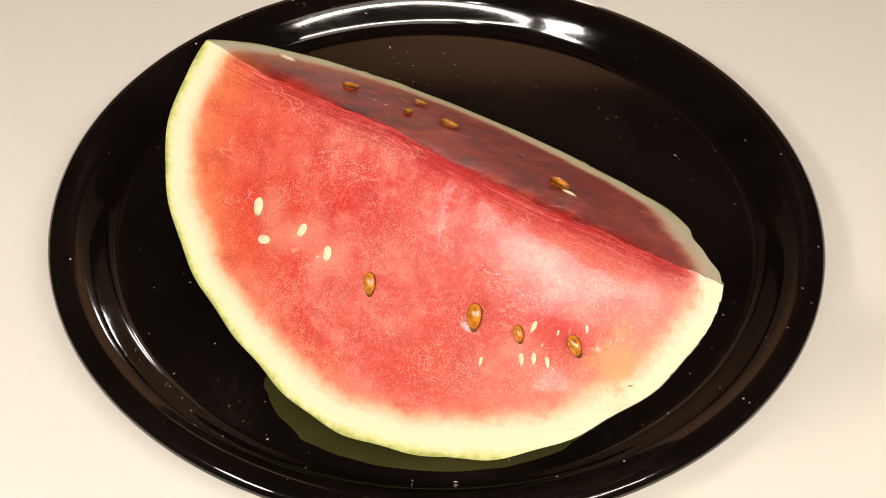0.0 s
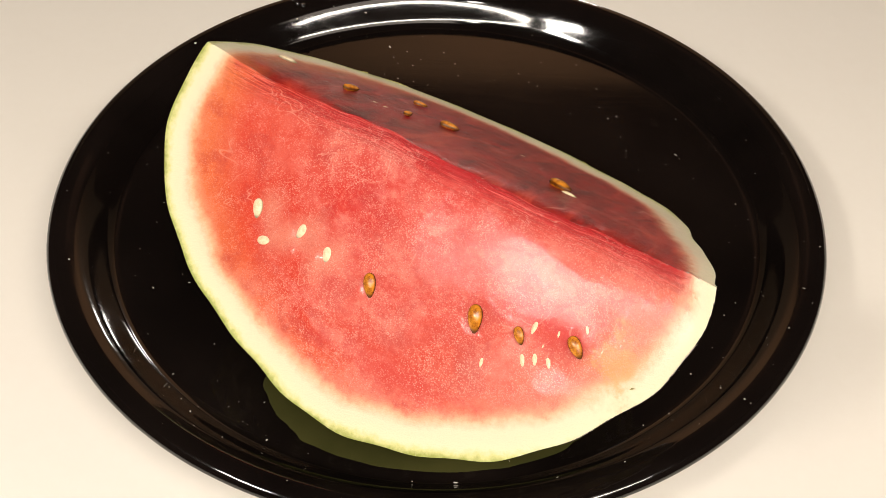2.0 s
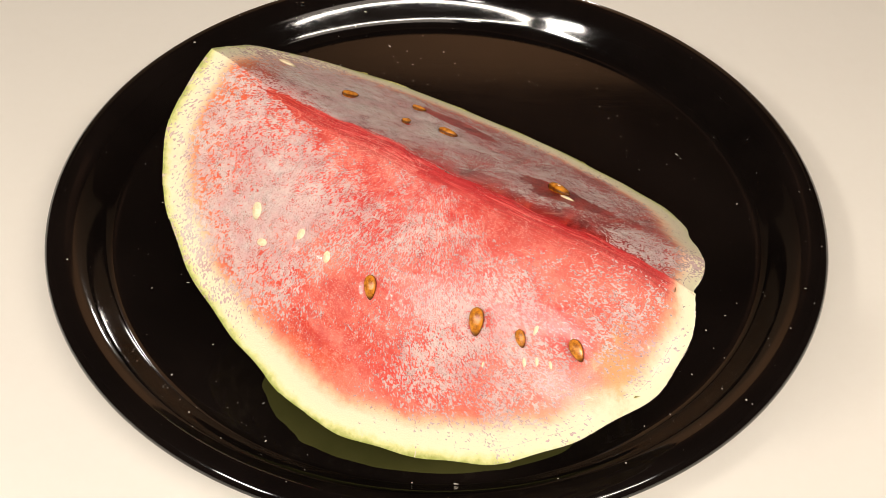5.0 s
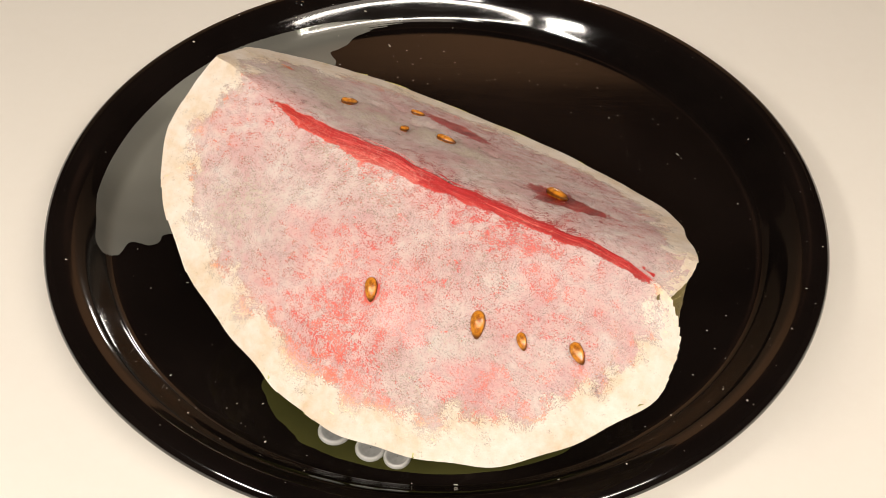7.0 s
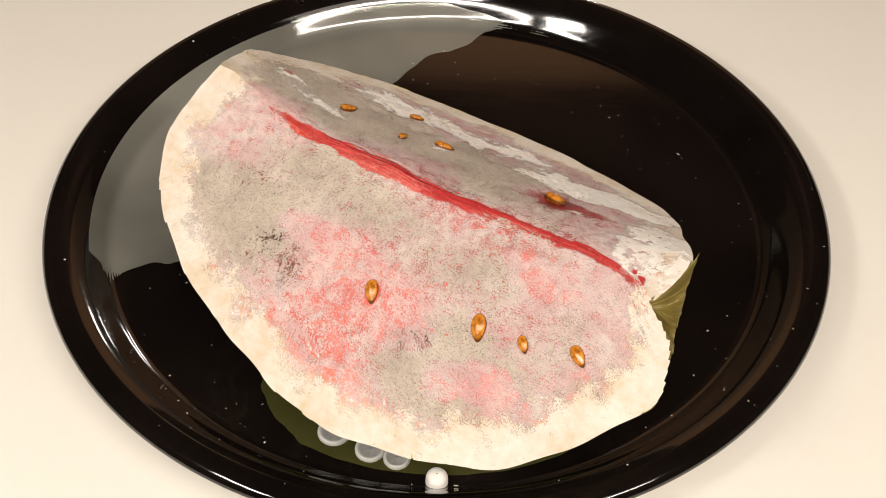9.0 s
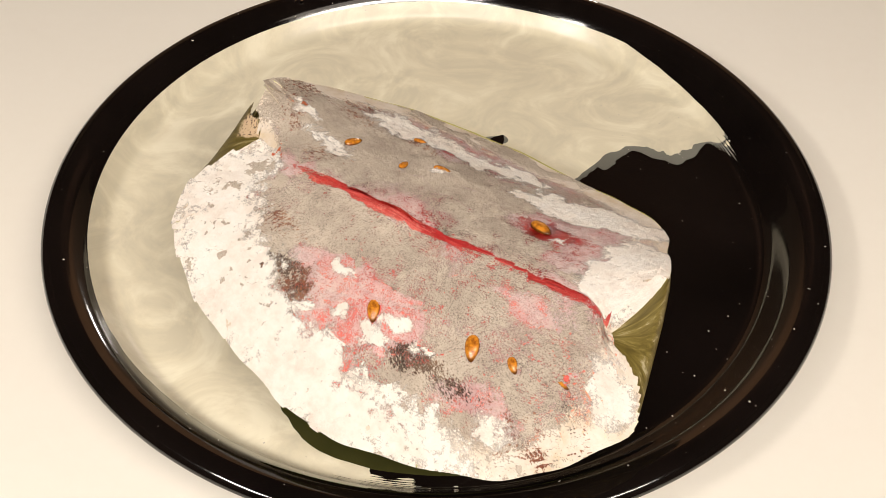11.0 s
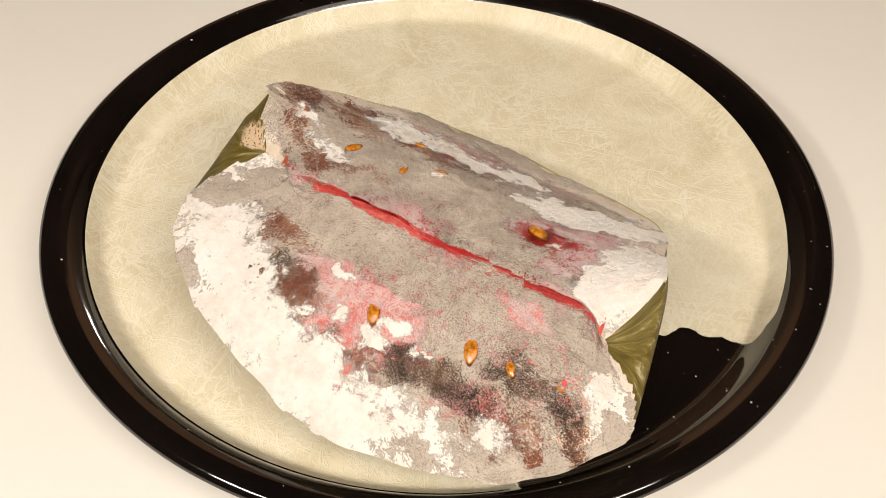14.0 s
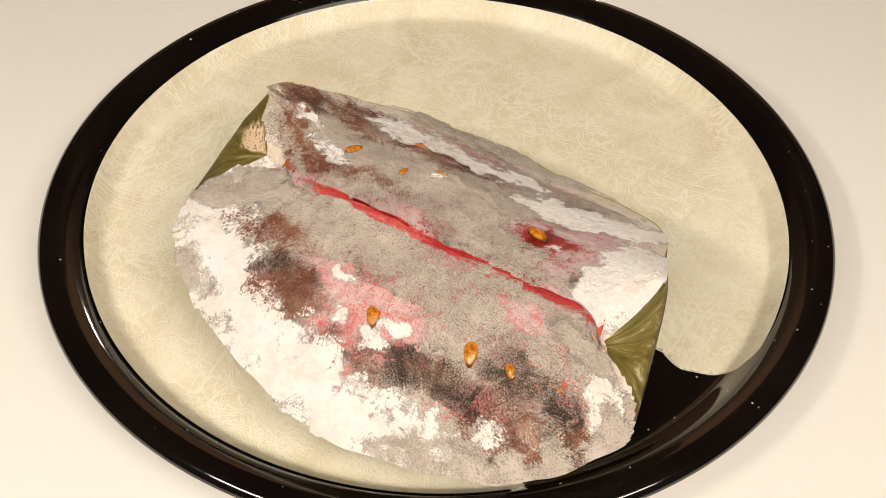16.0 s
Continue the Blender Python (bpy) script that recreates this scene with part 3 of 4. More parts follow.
BROWN_SPOTS = ([(-62, 33, 20, 7, 11.0), (-40, 58, 14, 10, 10.4), (-6, 70, 16, 5, 12.0), (66, 64, 20, 8, 11.8), (82, 54, 8, 10, 12.4), (62, 56, 18, 8, 12.4), (-86, 32, 8, 8, 12.6), (-20, 30, 14, 3, 14.6)],
               [(-98, 38, 12, 10, 11.0), (-92, 18, 12, 9, 11.6), (-70, 12, 20, 8, 11.8), (-74, 48, 20, 7, 11.4), (-40, 56, 24, 5, 11.0), (-46, 18, 18, 5, 13.0), (-80, 62, 16, 5, 12.0), (74, 12, 10, 4, 13.6)])
RIM_SPOTS = ([(38, 91, 18, 7, 12.6), (-90, 66, 9, 10, 11.4), (-78, 66, 11, 9, 13.6), (-66, 84, 14, 6, 14.4), (-92, 10, 12, 7, 10.8), (-78, 12, 14, 6, 10.8), (-30, 99, 30, 4, 14.4), (-98, 24, 14, 9, 11.4), (-82, 18, 14, 6, 11.8), (94, 36, 6, 9, 11.2), (90, 50, 8, 10, 11.0), (80, 62, 10, 8, 11.2), (66, 74, 14, 7, 11.2), (50, 84, 14, 7, 12.2), (80, 11, 12, 5, 11.2), (98, 22, 4, 8, 11.6)],
             [(-60, 84, 40, 5, 11.4), (0, 92, 40, 5, 10.6), (40, 70, 18, 5, 12.0)])


def arrival(u, v, rr, spots, holes, spread, patchy, rim, seed, grainy):
    """When the growth reaches the places (u, v) of a face, in seconds."""
    u, v = 1000 * u, 1000 * v
    wu, wv = u + 5 * layered(u, v, 14, 3, seed), v + 5 * layered(u, v, 14, 3, seed + 50)
    t = np.full(u.shape, 60.0)
    for su, sv, ru, rv, start in () if isinstance(spots, float) else spots:
        t = np.minimum(t, start + spread * (((wu - su) / ru) ** 2 + ((wv - sv) / rv) ** 2))
    if isinstance(spots, float):
        t = spots + 8 * np.clip((0.938 - rr + 0.05 * layered(u, v, 9, 4, seed)) / 0.26, 0, 1)
    for su, sv, ru, rv in holes:
        bend = 1.2 if rv > 6 else 0.3
        hu, hv = u + bend * (wu - u), v + bend * (wv - v)
        t = t + (4.2 if rv > 4.4 else 8) * np.clip(1.45 - ((hu - su) / ru) ** 2 - ((hv - sv) / rv) ** 2, 0, 1.4)
    return t + rim * np.clip((rr - 0.86) / 0.06, 0, 1) + patchy * (0.5 * layered(u, v, 9, 3, seed + 7) + 0.5 * layered(u, v, 1.6, 2, seed + 11, 0.8) + grainy * np.random.default_rng(seed).triangular(-1, 0, 1, u.shape))


# name, paint, where, where not, spread, patchiness, delay on the rim, softness, end, speed, label
LAYERS = (("pale_mould", FROST, FROST_SPOTS, FROST_HOLES, 1.8, 0.7, 0.3, 4.0, 8.6, 0.00006, "thin pale pink bloom of mould"),
          ("dried_rim", TAN, (6.2, 6.0), ([], []), 1.0, 0.4, 0.0, 3.0, 9.0, 0.00007, "dried tan edge of the flesh"),
          ("grey_mould", GREY, GREY_SPOTS, GREY_HOLES, 2.2, 0.8, 1.5, 4.0, 12.0, 0.00009, "grey powdery mould"),
          ("dark_mould", DARK, DARK_SPOTS, DARK_HOLES, 2.8, 0.8, 0.0, 5.5, 16.0, 0.00010, "speckled black and brown mould"),
          ("brown_mould", BROWN, BROWN_SPOTS, DARK_HOLES, 2.8, 2.0, 0.0, 6.0, 16.0, 0.00012, "brown speckled mould"),
          ("white_mould", WHITE, WHITE_SPOTS, WHITE_HOLES, 0.9, 1.0, 0.0, 2.6, 12.0, 0.00026, "fluffy white mould"),
          ("late_mould", GREY, RIM_SPOTS, DARK_HOLES, 3.0, 1.0, 0.0, 4.5, 16.0, 0.00030, "brownish grey mould on the rim"))
MOVING = []      # pieces of the melon: object, rest points, whether they lift, speed, first and last moment


def face_relief(u, v, rr):
    """Fine unevenness of a cut face, none at the crest and at the rim."""
    x, y = 1000 * u, 1000 * v
    fade = np.clip(y / 6, 0, 1) * np.clip((1 - rr) * 12, 0, 1)
    pocket = sum(np.exp(-((x - a) / c) ** 2 - ((y - b) / c) ** 2) for a, b, c in ((-57, 46, 3.6), (-50, 55, 3.0), (-37, 46, 3.4), (-24, 49, 3.6), (-34, 52, 3.2), (64, 44, 9.0), (-4, 51, 3.0), (35, 44, 3.4)))
    return -0.0007 * pocket * fade + fade * (0.00045 * layered(x, y, 40, 2, 3, 0.35) + 0.00001 * layered(x, y, 2.6, 2, 5))


def polar_face(face, step):
    n, m = int(np.pi * 0.1 / step), int(0.1 / step)
    ph, rr = np.meshgrid(np.linspace(0, np.pi, n), np.linspace(0.004, 1, m), indexing="ij")
    rad = rim_radius(ph, float(face))
    return (-np.cos(ph) * rad * rr).ravel(), (np.sin(ph) * rad * rr).ravel(), rr.ravel(), grid_quads(n, m)


def tile_seeds(face):
    """Middles of the pieces of a face: small ones where it will bend and shrink, larger ones between."""
    rng = np.random.default_rng(11 + face)
    spots = np.zeros((0, 2))
    for _ in range(6000):
        u, v = rng.uniform(-0.112, 0.106), rng.uniform(0.001, 0.106)
        if np.hypot(u, v) > 0.104:
            continue
        ends = np.clip((np.hypot(u * 1.0, 0.0) - 0.05) / 0.03, 0, 1) * np.clip((0.07 - v) / 0.03, 0, 1)
        gap = min(0.0132 - 0.0080 * ends - 0.003 * float(v < 0.012), 0.0115 if face and u < 0.02 else 1)
        if len(spots) == 0 or np.hypot(spots[:, 0] - u, spots[:, 1] - v).min() > gap:
            spots = np.vstack((spots, (u, v)))
    return spots


def build_backing(face, melon, u, v, rr, quads):
    """Flesh just under the cut, along the crest where it sinks in most."""
    p = face_point(face, u, v) + crest_shift(u, v) - 0.0013 * FACE_N[face]
    rest = np.stack((u, v + face * 0.3, 0 * u), axis=1)
    mu, mv = u[quads].mean(1), v[quads].mean(1)
    for at in np.arange(-0.084, 0.082, 0.0055):
        keep = (np.abs(mu - at) < 0.0055) & (mv < (0.011 if abs(at) > 0.06 else 0.016)) & (mv > 0.0004) & (rr[quads].max(1) < 0.98)
        if keep.sum() < 4:
            continue
        pv, q, pr, prr = cropped(p, quads, keep, rest, rr)
        ob = part_of("flesh_piece", mesh_of("flesh_piece", pv - pv.mean(0), q, FLESH, pr, prr), melon)
        ob.location = pv.mean(0)
        MOVING.append((ob, pv))


def build_face(face, melon):
    seeds = tile_seeds(face)
    turns = np.pi - np.arange(0.02, 1.2, 0.036)      # long thin pieces along the rim that shrinks most
    reach = 0.975 * rim_radius(turns, float(face))
    seeds = np.vstack((seeds, np.stack((-np.cos(turns) * reach, np.sin(turns) * reach), axis=1)))
    normal = FACE_N[face]
    turn = 1 if np.dot(np.cross(ALONG, FACE_V[face]), normal) > 0 else -1

    def split(u, v, quads):
        mid = np.stack((u[quads].mean(1), v[quads].mean(1)), axis=1)
        far = np.sqrt(((mid[:, None] - seeds[None]) ** 2).sum(2))
        angle = np.arctan2(mid[:, 1], -mid[:, 0])
        part_way = np.hypot(mid[:, 0], mid[:, 1]) / rim_radius(angle, float(face))
        n, near = len(turns), angle > turns[-1] - 0.03
        far[:, -n:] = 0.1 * np.abs(angle[:, None] - turns[None])
        far[:, :-n] -= far[:, :-n].min(1)[:, None]
        far[:, -n:] -= far[:, -n:].min(1)[:, None]
        far[:, :-n] += (near & (part_way > 0.985))[:, None]
        far[:, -n:] += (~near | (part_way < 0.955))[:, None]
        return far

    level = []
    for k, c in enumerate(seeds):
        near = {level[j] for j in range(k) if np.hypot(*(seeds[j] - c)) < 0.034}
        level.append(next(n for n in range(99 + k) if n not in near and (n > 16 or k < len(seeds) - len(turns))))
    u, v, rr, quads = polar_face(face, 0.0014)
    p = face_point(face, u, v) + crest_shift(u, v) + face_relief(u, v, rr)[:, None] * normal
    over = split(u, v, quads)
    rest = np.stack((u, v + face * 0.3, 0 * u), axis=1)
    tiles = []
    for k in range(len(seeds)):
        bend = (0.24 if k >= len(seeds) - len(turns) else 0.42) * np.clip((seeds[k][0] - 0.03) / 0.03, 0, 1)
        keep = over[:, k] < 0.0012 + 0.0034 * bend
        if not keep.any():
            tiles.append(None)
            continue
        pv, q, pr, prr = cropped(p, quads, keep, rest, rr)
        mid = pv.mean(0)
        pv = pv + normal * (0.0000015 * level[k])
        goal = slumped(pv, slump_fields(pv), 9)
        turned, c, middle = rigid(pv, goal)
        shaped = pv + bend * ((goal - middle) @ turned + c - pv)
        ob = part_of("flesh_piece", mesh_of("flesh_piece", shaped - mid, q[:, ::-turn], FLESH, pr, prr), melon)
        ob.location = mid
        MOVING.append((ob, pv))
        tiles.append((ob, mid, bend, turned, c, middle))
    build_backing(face, melon, u, v, rr, quads)
    u, v, rr, quads = polar_face(face, 0.00055)
    relief = face_relief(u, v, rr)
    over = split(u, v, quads)
    rest = np.stack((u, v + face * 0.3, 0 * u), axis=1)
    flat = face_point(face, u, v) + crest_shift(u, v)
    lower = []
    for n, (name, paint, spots, holes, spread, patchy, rim, soft, last, speed, label) in enumerate(LAYERS):
        t = np.minimum(arrival(u, v, rr, spots[face], holes[face], spread, patchy, rim, 100 * n + 31 * face, {"white_mould": 0.25, "late_mould": 1.2, "dried_rim": 0.8}.get(name, 2.4)), last + 3)
        ground, age = 0 * t, np.clip((last - t) / soft, 0, 1)
        if name == "white_mould":
            t = (9.9, 7.6)[face] + 0.2 * (t - (9.9, 7.6)[face])
        elif name == "dried_rim":
            t = 6.0 + 0.25 * (t - 6.0)
        for other, stop, rate in lower:
            ground = np.maximum(ground, rate * (np.minimum(t, stop) - other[0]) + other[1])
        lower.append(((t, ground), last, speed))
        height = ground - speed * t
        if name == "white_mould":
            height = height + 0.0003 * np.minimum(layered(1000 * u, 1000 * v, 3.0, 3, 77), 0) * age
        p = flat + (relief + height)[:, None] * normal
        tile_lift = speed * last
        alive = age[quads].max(1) > 0
        for k, tile in enumerate(tiles):
            if tile is None:
                continue
            keep = alive & (over[:, k] < 0.0015 + 0.0034 * tile[2])
            if keep.sum() < 4:
                continue
            pv, q, pr, prr = cropped(p, quads, keep, rest, age)
            pv = pv + normal * (0.0000015 * level[k])
            if tile[2] > 0:
                base = pv + tile_lift * normal
                pv = pv + tile[2] * ((slumped(base, slump_fields(base), 9) - tile[5]) @ tile[3] + tile[4] - base)
            ob = part_of(name, mesh_of(name, pv - tile[1], q[:, ::-turn], paint, pr, prr), tile[0], label)
            MOVING.append((ob, normal, speed, last, 0))


def build_rind(melon):
    n, m = 220, 90
    ph, q = np.meshgrid(np.linspace(0.012, np.pi - 0.012, n), np.linspace(0, 1, m), indexing="ij")
    rad = rim_radius(ph, q)
    ang = FACE_ANGLE[0] + (FACE_ANGLE[1] - FACE_ANGLE[0] + 0.7) * q
    down = np.cos(np.radians(ang))[..., None] * OUT - np.sin(np.radians(ang))[..., None] * UP
    p = (CUT - (np.cos(ph) * rad)[..., None] * ALONG + (np.sin(ph) * rad)[..., None] * down).reshape(-1, 3)
    p[:, 2] = np.maximum(p[:, 2], plate_z(np.hypot(p[:, 0], p[:, 1])) + 0.0006)
    rest = np.stack((ph.ravel(), 0.35 * ang.ravel() / 90, 0 * ph.ravel()), axis=1)
    edge = (2 * np.abs(q - 0.5)).ravel()
    quads = grid_quads(n, m)
    rng = np.random.default_rng(5)
    seeds = p[rng.permutation(len(p))]
    chosen = []
    for s in seeds:
        if all(np.dot(s - c, s - c) > 0.0125 ** 2 for c in chosen):
            chosen.append(s)
    chosen = np.array(chosen)
    mid = p[quads].mean(1)
    far = np.sqrt(((mid[:, None] - chosen[None]) ** 2).sum(2))
    over = far - far.min(1)[:, None]
    for k in range(len(chosen)):
        keep = over[:, k] < 0.003
        pv, qq, pr, prr = cropped(p, quads, keep, rest, edge)
        late = slumped(pv, slump_fields(pv), 13)
        turn, c, middle = rigid(pv, late)
        local = (late - middle) @ turn * (1 + 0.001 * (k % 5))
        ob = part_of("rind_piece", mesh_of("rind_piece", local, qq, RIND, pr, prr), melon, "dark green streaked rind")
        ob.location = c
        lean = np.clip((0.50 - min(pr[:, 0].mean(), np.pi - pr[:, 0].mean())) / 0.3, 0, 1)
        behind = pr[:, 0].mean() < 0.6 and pr[:, 1].mean() > 0.42
        tuck = (CUT - c - (0.07 if behind else 0.03) * UP) / np.linalg.norm(CUT - c) * (0.018 if behind else 0.009) * lean
        MOVING.append((ob, pv, (tuck, behind)))


def seed_mesh(paint):
    n, m = 20, 12
    a, b = np.meshgrid(np.linspace(0, 2 * np.pi, n), np.linspace(0, np.pi, m), indexing="ij")
    x = np.cos(b)
    w = np.sin(b) * (1 - 0.28 * x)
    verts = np.stack((0.5 * x, 0.26 * w * np.cos(a), 0.17 * w * np.sin(a)), axis=-1).reshape(-1, 3)
    return mesh_of("seed", verts, grid_quads(n, m), paint, rr=np.maximum(0.5 + 0.5 * x, 1 - 0.55 * np.sin(b) * np.abs(np.sin(a))).ravel())


def build_seeds(melon):
    brown, pale = seed_mesh(SEED_BROWN), seed_mesh(SEED_PALE)
    # face, along, down (millimetres), length, angle, colour
    rows = [(0, -4, 51, 8.6, 62, 1), (0, 35, 44, 9.6, 68, 1), (0, 51, 42, 6.2, 50, 1), (0, 69, 37, 7.8, 40, 1),
            (0, -57, 46, 7.5, 70, 0), (0, -49, 55, 6.5, -20, 0), (0, -37, 46, 6.5, 100, 0), (0, -24, 49, 6.5, 75, 0),
            (0, 54, 38, 5.6, 90, 0), (0, 43, 56, 4.6, 80, 0), (0, 55, 49, 5.4, 60, 0), (0, 58.5, 47, 5.4, 65, 0), (0, 63, 46, 5.2, 55, 0), (0, 62, 36, 4.2, 80, 0), (0, 70, 31, 4.8, 60, 0), (0, 59, 42, 3.6, 80, 0),
            (1, -60, 31, 8.0, 75, 1), (1, -34, 32, 6.0, 100, 1), (1, -21, 42, 8.0, 10, 1), (1, 33, 28, 10.0, -20, 1),
            (1, -92, 32, 7.5, 20, 0), (1, 38, 25, 6, 0, 0), (1, -48, 31, 4, 60, 0), (1, -43, 31, 4, 60, 0), (1, 6, 54, 4, 30, 0), (1, 28, 41, 4.5, 20, 0), (1, -44, 58, 6, 30, 1)]
    for face, u, v, length, angle, colour in rows:
        u, v = u / 1000, v / 1000
        n = FACE_N[face]
        c, s = math.cos(radians(angle)), math.sin(radians(angle))
        ax = ALONG * c + FACE_V[face] * s
        ay = np.cross(n, ax)
        rad = np.hypot(u, v) / 0.1
        at = face_point(face, np.array([u]), np.array([v]))[0] + n * (face_relief(np.array([u]), np.array([v]), np.array([rad]))[0] + (0.0011 if colour else 0.0002 if length > 7 else -0.0002 if length > 5.7 else -0.0005))
        ob = part_of("seed", brown if colour else pale, melon, "glossy amber brown seed" if colour else "soft pale unripe seed")
        base = np.stack((ax, ay, n), axis=1)
        k = length / 1000
        ob.scale = (k, k * (1.0 if colour or length > 6 else 0.68), k * (1.0 if colour else 0.9))
        ring = [at + k * (x * ax + y * ay) for x in (-1, 0, 1) for y in (-1, 0, 1)]
        MOVING.append((ob, np.array(ring), base, (at, 0.0 if colour else 0.0022 if length > 6 else 0.0012)))


def build_melon():
    melon = tagged(new("watermelon_wedge"), "cut watermelon wedge that slumps and goes mouldy on the black plate", "watermelon")
    build_face(0, melon)
    build_face(1, melon)
    build_rind(melon)
    build_seeds(melon)


# ---- juice on the plate ----
SHEETS = []
GROWING = []


def build_juice():
    n, m = 720, 150
    a, r = np.meshgrid(np.linspace(0, 2 * np.pi, n), np.linspace(0.004, 0.1478, m), indexing="ij")
    x, y = (r * np.cos(a)).ravel(), (r * np.sin(a)).ravel()
    deg = (np.degrees(a).ravel() + 70) % 360 - 70
    wob = 6 * layered(1000 * x, 1000 * y, 38, 3, 8) + (0.25 + 0.7 * np.clip((50 - deg) / 30, 0, 1)) * layered(1000 * x, 1000 * y, 7, 3, 9)
    lead = 700 * (np.hypot(x, y) - 0.125) * np.clip((deg - 30) / 30, 0, 1) * np.clip((150 - deg) / 20, 0, 1)
    t = np.interp(deg + wob + lead, (-60, -46, -39, -34, -27, -17, 6, 45, 86, 113, 125, 150, 180, 187, 192, 205, 225, 253, 268, 280, 290), (40, 22, 16.0, 14.5, 12.5, 12.0, 11.3, 10.3, 9.0, 7.0, 6.4, 5.6, 5.4, 6.1, 8.9, 9.5, 10.0, 10.9, 11.2, 11.6, 40))
    out = np.clip((0.1478 - r.ravel()) / 0.004, 0, 1)
    t = t + 1.5 * (1 - out)
    speed, base = 0.00020, 0.0
    quads = grid_quads(n, m)
    z = plate_z(np.hypot(x, y)) + base - speed * np.minimum(t, 18)
    v, q = cropped(np.stack((x, y, z), axis=1), quads, t[quads].min(1) < 16.5)
    film = new("juice_pool", mesh_of("juice_pool", v, q, JUICE))
    tagged(film, "cloudy grey watermelon juice spreading over the black plate", "juice", kind="stuff")
    SHEETS.append((film, speed))
    patch = layered(1000 * x, 1000 * y, 30, 4, 21)
    calm = np.interp(deg, (-30, 10, 60), (0.12, 0.3, 1.0))
    tf = np.maximum(t + 0.02, 9.9) + 0.2 * calm * patch
    quick = 0.00026
    z = plate_z(np.hypot(x, y)) + speed * (np.maximum(tf, t) - t) - quick * np.minimum(tf, 18)
    v, q = cropped(np.stack((x, y, z), axis=1), quads, tf[quads].min(1) < 16.3)
    film = new("pale_film", mesh_of("pale_film", v, q, FILM))
    tagged(film, "pale grey cloudy film on the spilt juice", "film", kind="stuff")
    SHEETS.append((film, quick))
    fibre = layered(1000 * x + 14 * patch, 1000 * y, 6, 3, 22) 
    tp = np.maximum(tf + 0.25 * calm, 11.55) + calm * (0.45 * np.abs(patch) + 0.45 * np.abs(fibre) + np.random.default_rng(4).triangular(0, 0.1, 0.4, x.shape))
    fast = 0.00034
    z = plate_z(np.hypot(x, y)) + speed * (np.maximum(tf, t) - t) + quick * (tp - tf) - fast * np.minimum(tp, 18)
    keep = tp[quads].min(1) < 16.3
    v, q, hue = cropped(np.stack((x, y, z), axis=1), quads, keep, np.clip((16.2 - tp) / 0.8, 0, 1))
    skin = new("mould_skin", mesh_of("mould_skin", v, q, PELLICLE, rr=hue))
    tagged(skin, "wrinkled cream mould skin floating on the juice", "mould", kind="stuff")
    SHEETS.append((skin, fast))


def build_puddle():
    """A thin olive puddle that lies under the melon's front from the start."""
    n, m = 160, 60
    a, k = np.meshgrid(np.linspace(0, 2 * np.pi, n), np.linspace(0.02, 1, m), indexing="ij")
    x, y = 0.002 + 0.066 * k * np.cos(a), -0.098 + 0.038 * k * np.sin(a)
    x = x + 0.0015 * layered(1000 * x, 1000 * y, 9, 2, 61)
    far = np.hypot(x, y)
    pull = np.minimum(1, 0.1385 / far)
    x, y = x * pull, y * pull
    z = plate_z(np.hypot(x, y)) + 0.00022 * (1 - k ** 6) ** 0.5 - 0.00002
    ob = new("juice_puddle", mesh_of("juice_puddle", np.stack((x, y, z), axis=-1).reshape(-1, 3), grid_quads(n, m), OLIVE))
    tagged(ob, "thin olive juice puddle under the watermelon", "juice", kind="stuff")


def build_colonies():
    """Round pale mould colonies at the puddle's edge; they grow up out of it."""
    def colony(x, y, size, paint, tall):
        prof = [(0.0002, tall), (0.5 * size, 0.96 * tall), (0.8 * size, 0.8 * tall), (0.92 * size, 0.62 * tall), (0.98 * size, 0.4 * tall), (size, 0.0), (1.02 * size, -0.006)] if tall > 0.003 else [(0.0002, 0.35 * tall), (0.45 * size, 0.45 * tall), (0.72 * size, 0.55 * tall), (0.84 * size, tall), (0.93 * size, 0.85 * tall), (size, 0.0), (1.02 * size, -0.004)]
        verts, quads = revolved(prof, 40)
        ob = new("mould_colony", mesh_of("mould_colony", verts, quads, paint, rr=np.tile([0, 0, 0.3, 1, 1, 0.6, 0.3], 40)))
        ob.location = (x, y, float(plate_z(math.hypot(x, y))) + 0.0004)
        return tagged(ob, "round pale grey mould colony with a white rim in the juice", "mould", "mould colonies at the melon's foot")

    for x, y, size in ((-0.0352, -0.1186, 0.0063), (-0.0218, -0.1258, 0.0056), (-0.0120, -0.1292, 0.0050)):
        ob = colony(x, y, size, COLONY, 0.0013)
        GROWING.append((ob, 4.6, 6.1, 0.0035))
    ob = colony(0.0024, -0.1385, 0.0040, WHITE_TUFT, 0.0050)
    GROWING.append((ob, 8.0, 9.0, 0.0100))


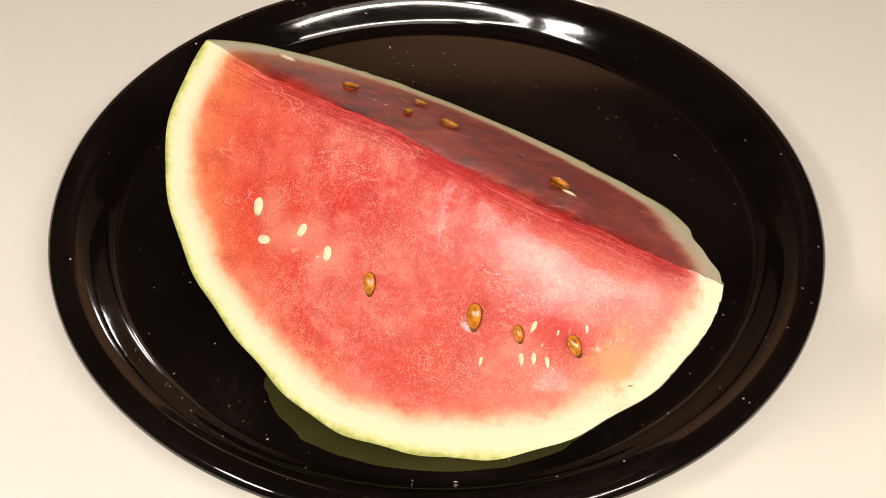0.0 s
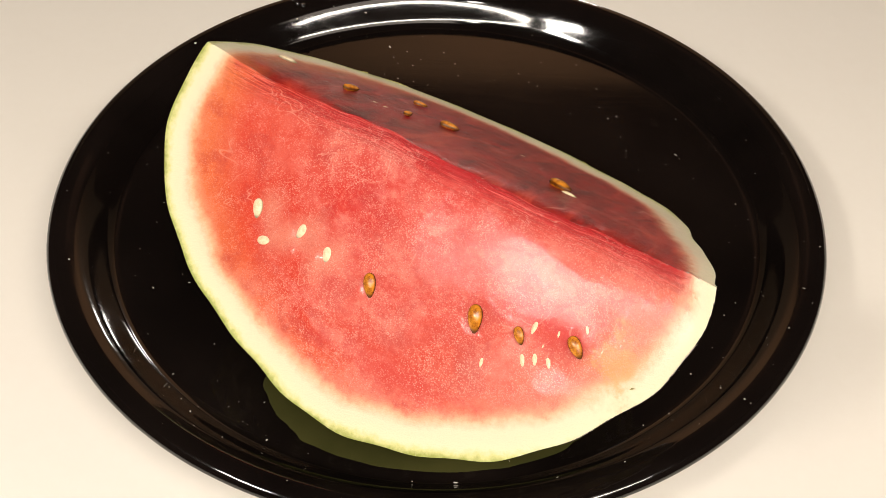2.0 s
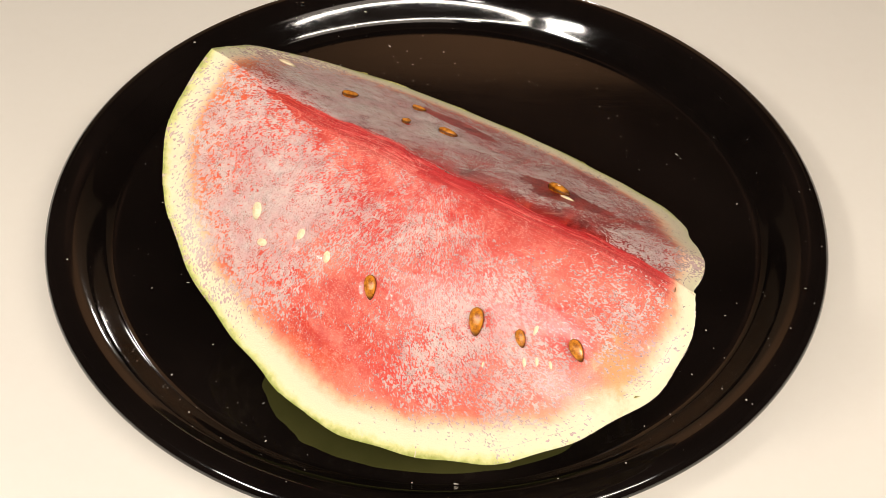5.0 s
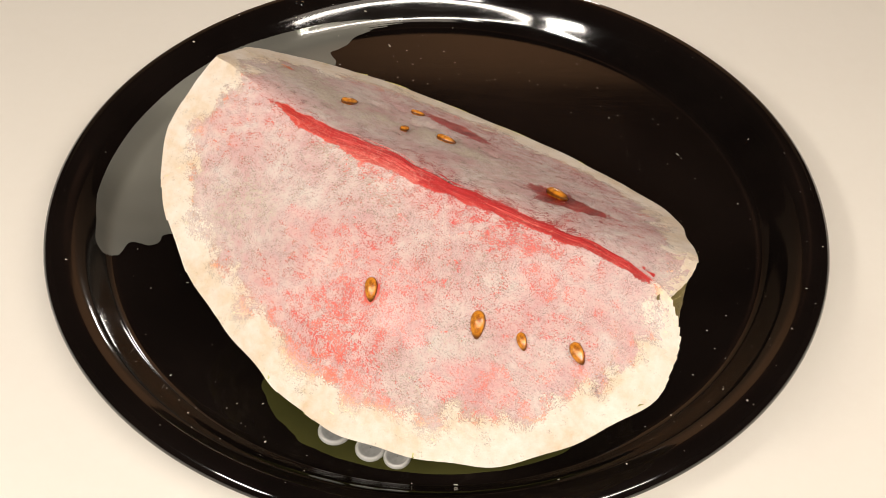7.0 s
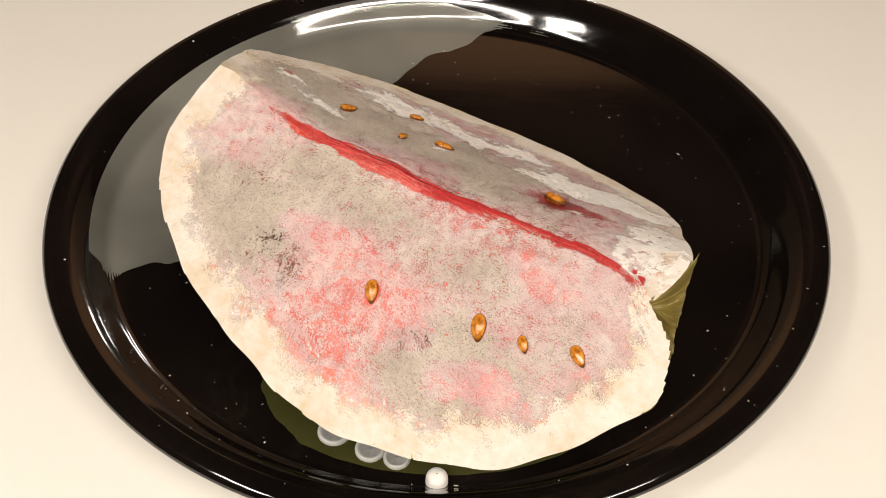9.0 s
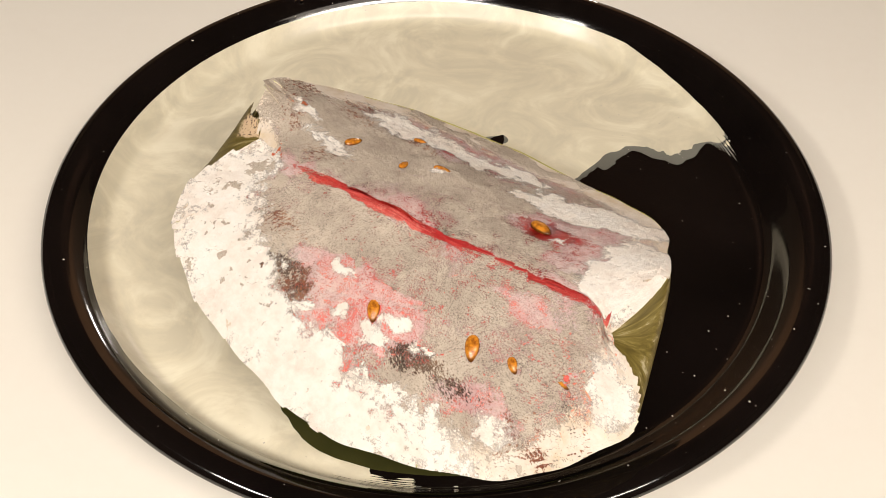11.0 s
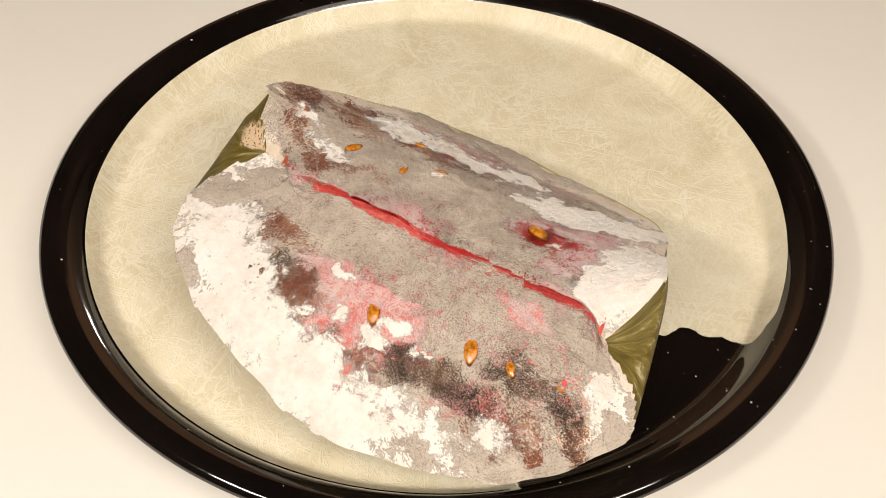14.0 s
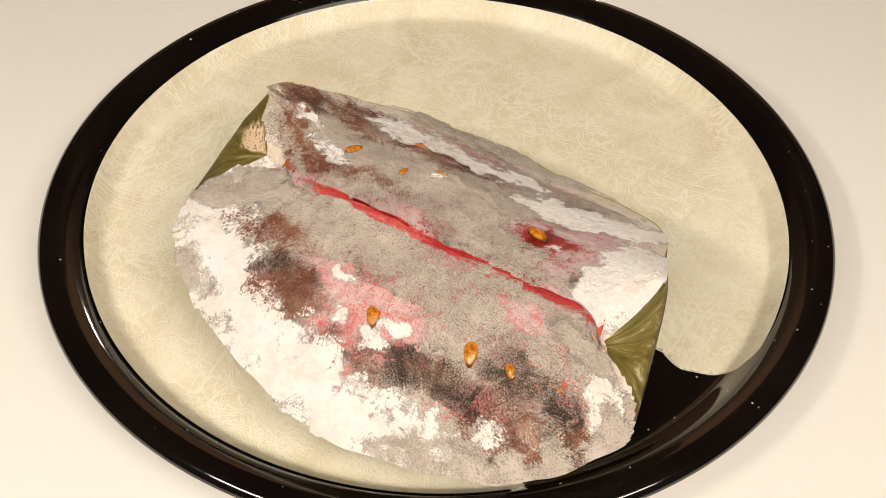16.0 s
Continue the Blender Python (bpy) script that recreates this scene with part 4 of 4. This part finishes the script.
def build_dust():
    rng = np.random.default_rng(3)
    verts, faces = [], []
    for _ in range(250):
        r = 0.163 * math.sqrt(rng.uniform(0.30, 1))
        a = rng.uniform(0, 2 * math.pi)
        size = 0.00022 * math.exp(rng.normal(0, 0.45))
        z = float(plate_z(r)) + 0.00004
        turn, long = rng.uniform(0, math.pi), rng.choice((1.0, 1.4, 3.0), p=(0.6, 0.3, 0.1))
        n = len(verts)
        for i in range(6):
            b = turn + i * math.pi / 3
            dx, dy = size * long * math.cos(i * math.pi / 3), size * math.sin(i * math.pi / 3)
            verts.append((r * math.cos(a) + dx * math.cos(turn) - dy * math.sin(turn), r * math.sin(a) + dx * math.sin(turn) + dy * math.cos(turn), z + (0.00006 if i % 2 else 0)))
        verts.append((r * math.cos(a), r * math.sin(a), z + 0.00025))
        faces += [(n + i, n + (i + 1) % 6, n + 6) for i in range(6)]
    ob = new("dust", mesh_of("dust", verts, faces, DUST, smooth=False))
    tagged(ob, "pale dust and lint specks on the black plate", "dust", kind="stuff")
    drop = revolved([(0.0001, 0.0011), (0.0006, 0.00095), (0.0010, 0.0005), (0.0011, 0.0), (0.0010, -0.0003)], 20)
    me = mesh_of("water_drop", *drop, DROP)
    for deg, r, k in ((118.5, 0.1545, 1.1), (115.0, 0.1570, 0.9), (113.0, 0.1545, 0.7), (112.0, 0.1585, 0.6), (119.5, 0.1560, 0.5)):
        ob = new("water_drop", me)
        ob.location = (r * math.cos(radians(deg)), r * math.sin(radians(deg)), float(plate_z(r)))
        ob.scale = (k, k, k)
        tagged(ob, "small clear water drop on the plate's black rim", "drop", "drops on the plate rim")


# ---- motion ----
def motions():
    for row in MOVING:
        ob = row[0]
        if len(row) < 5:
            pts = row[1]
            f = slump_fields(pts)
            rows = []
            for i, t in enumerate(KEY_TIMES):
                turn, cp, cq = rigid(pts, slumped(pts, f, i))
                if len(row) == 3:
                    cq = cq + row[2][0] * ((1 - LATE[i]) if row[2][1] else (1 - EARLY[i]))
                if len(row) < 4:
                    m = Matrix.Translation(cq) @ Matrix(turn.tolist()).to_4x4()
                else:
                    at = turn @ (row[3][0] - row[2][:, 2] * row[3][1] * np.clip((t - 4.5) / 4, 0, 1) - cp) + cq
                    m = Matrix.Translation(at) @ Matrix((turn @ row[2]).tolist()).to_4x4()
                rows.append((t, m))
            walk(ob, rows)
        else:
            _, normal, speed, last, _ = row
            times = sorted({0.0, last, 16.0, *[t for t in range(1, 16) if t < last]})
            walk(ob, [(t, Matrix.Translation(normal * speed * min(t, last))) for t in times])
    for ob, speed in SHEETS:
        walk(ob, [(t, Matrix.Translation((0, 0, speed * t))) for t in range(17)])
    for ob, first, last, rise in GROWING:
        at = ob.location.copy()
        walk(ob, [(t, Matrix.Translation(at + Vector((0, 0, rise * k - rise)))) for t, k in ((0, 0), (first, 0), ((first + last) / 2, 0.6), (last, 1), (max(9.4, last), 1), (11.2, 0), (16, 0))])


build_room()
build_table()
build_plate()
build_melon()
build_juice()
build_puddle()
build_colonies()
build_dust()
motions()
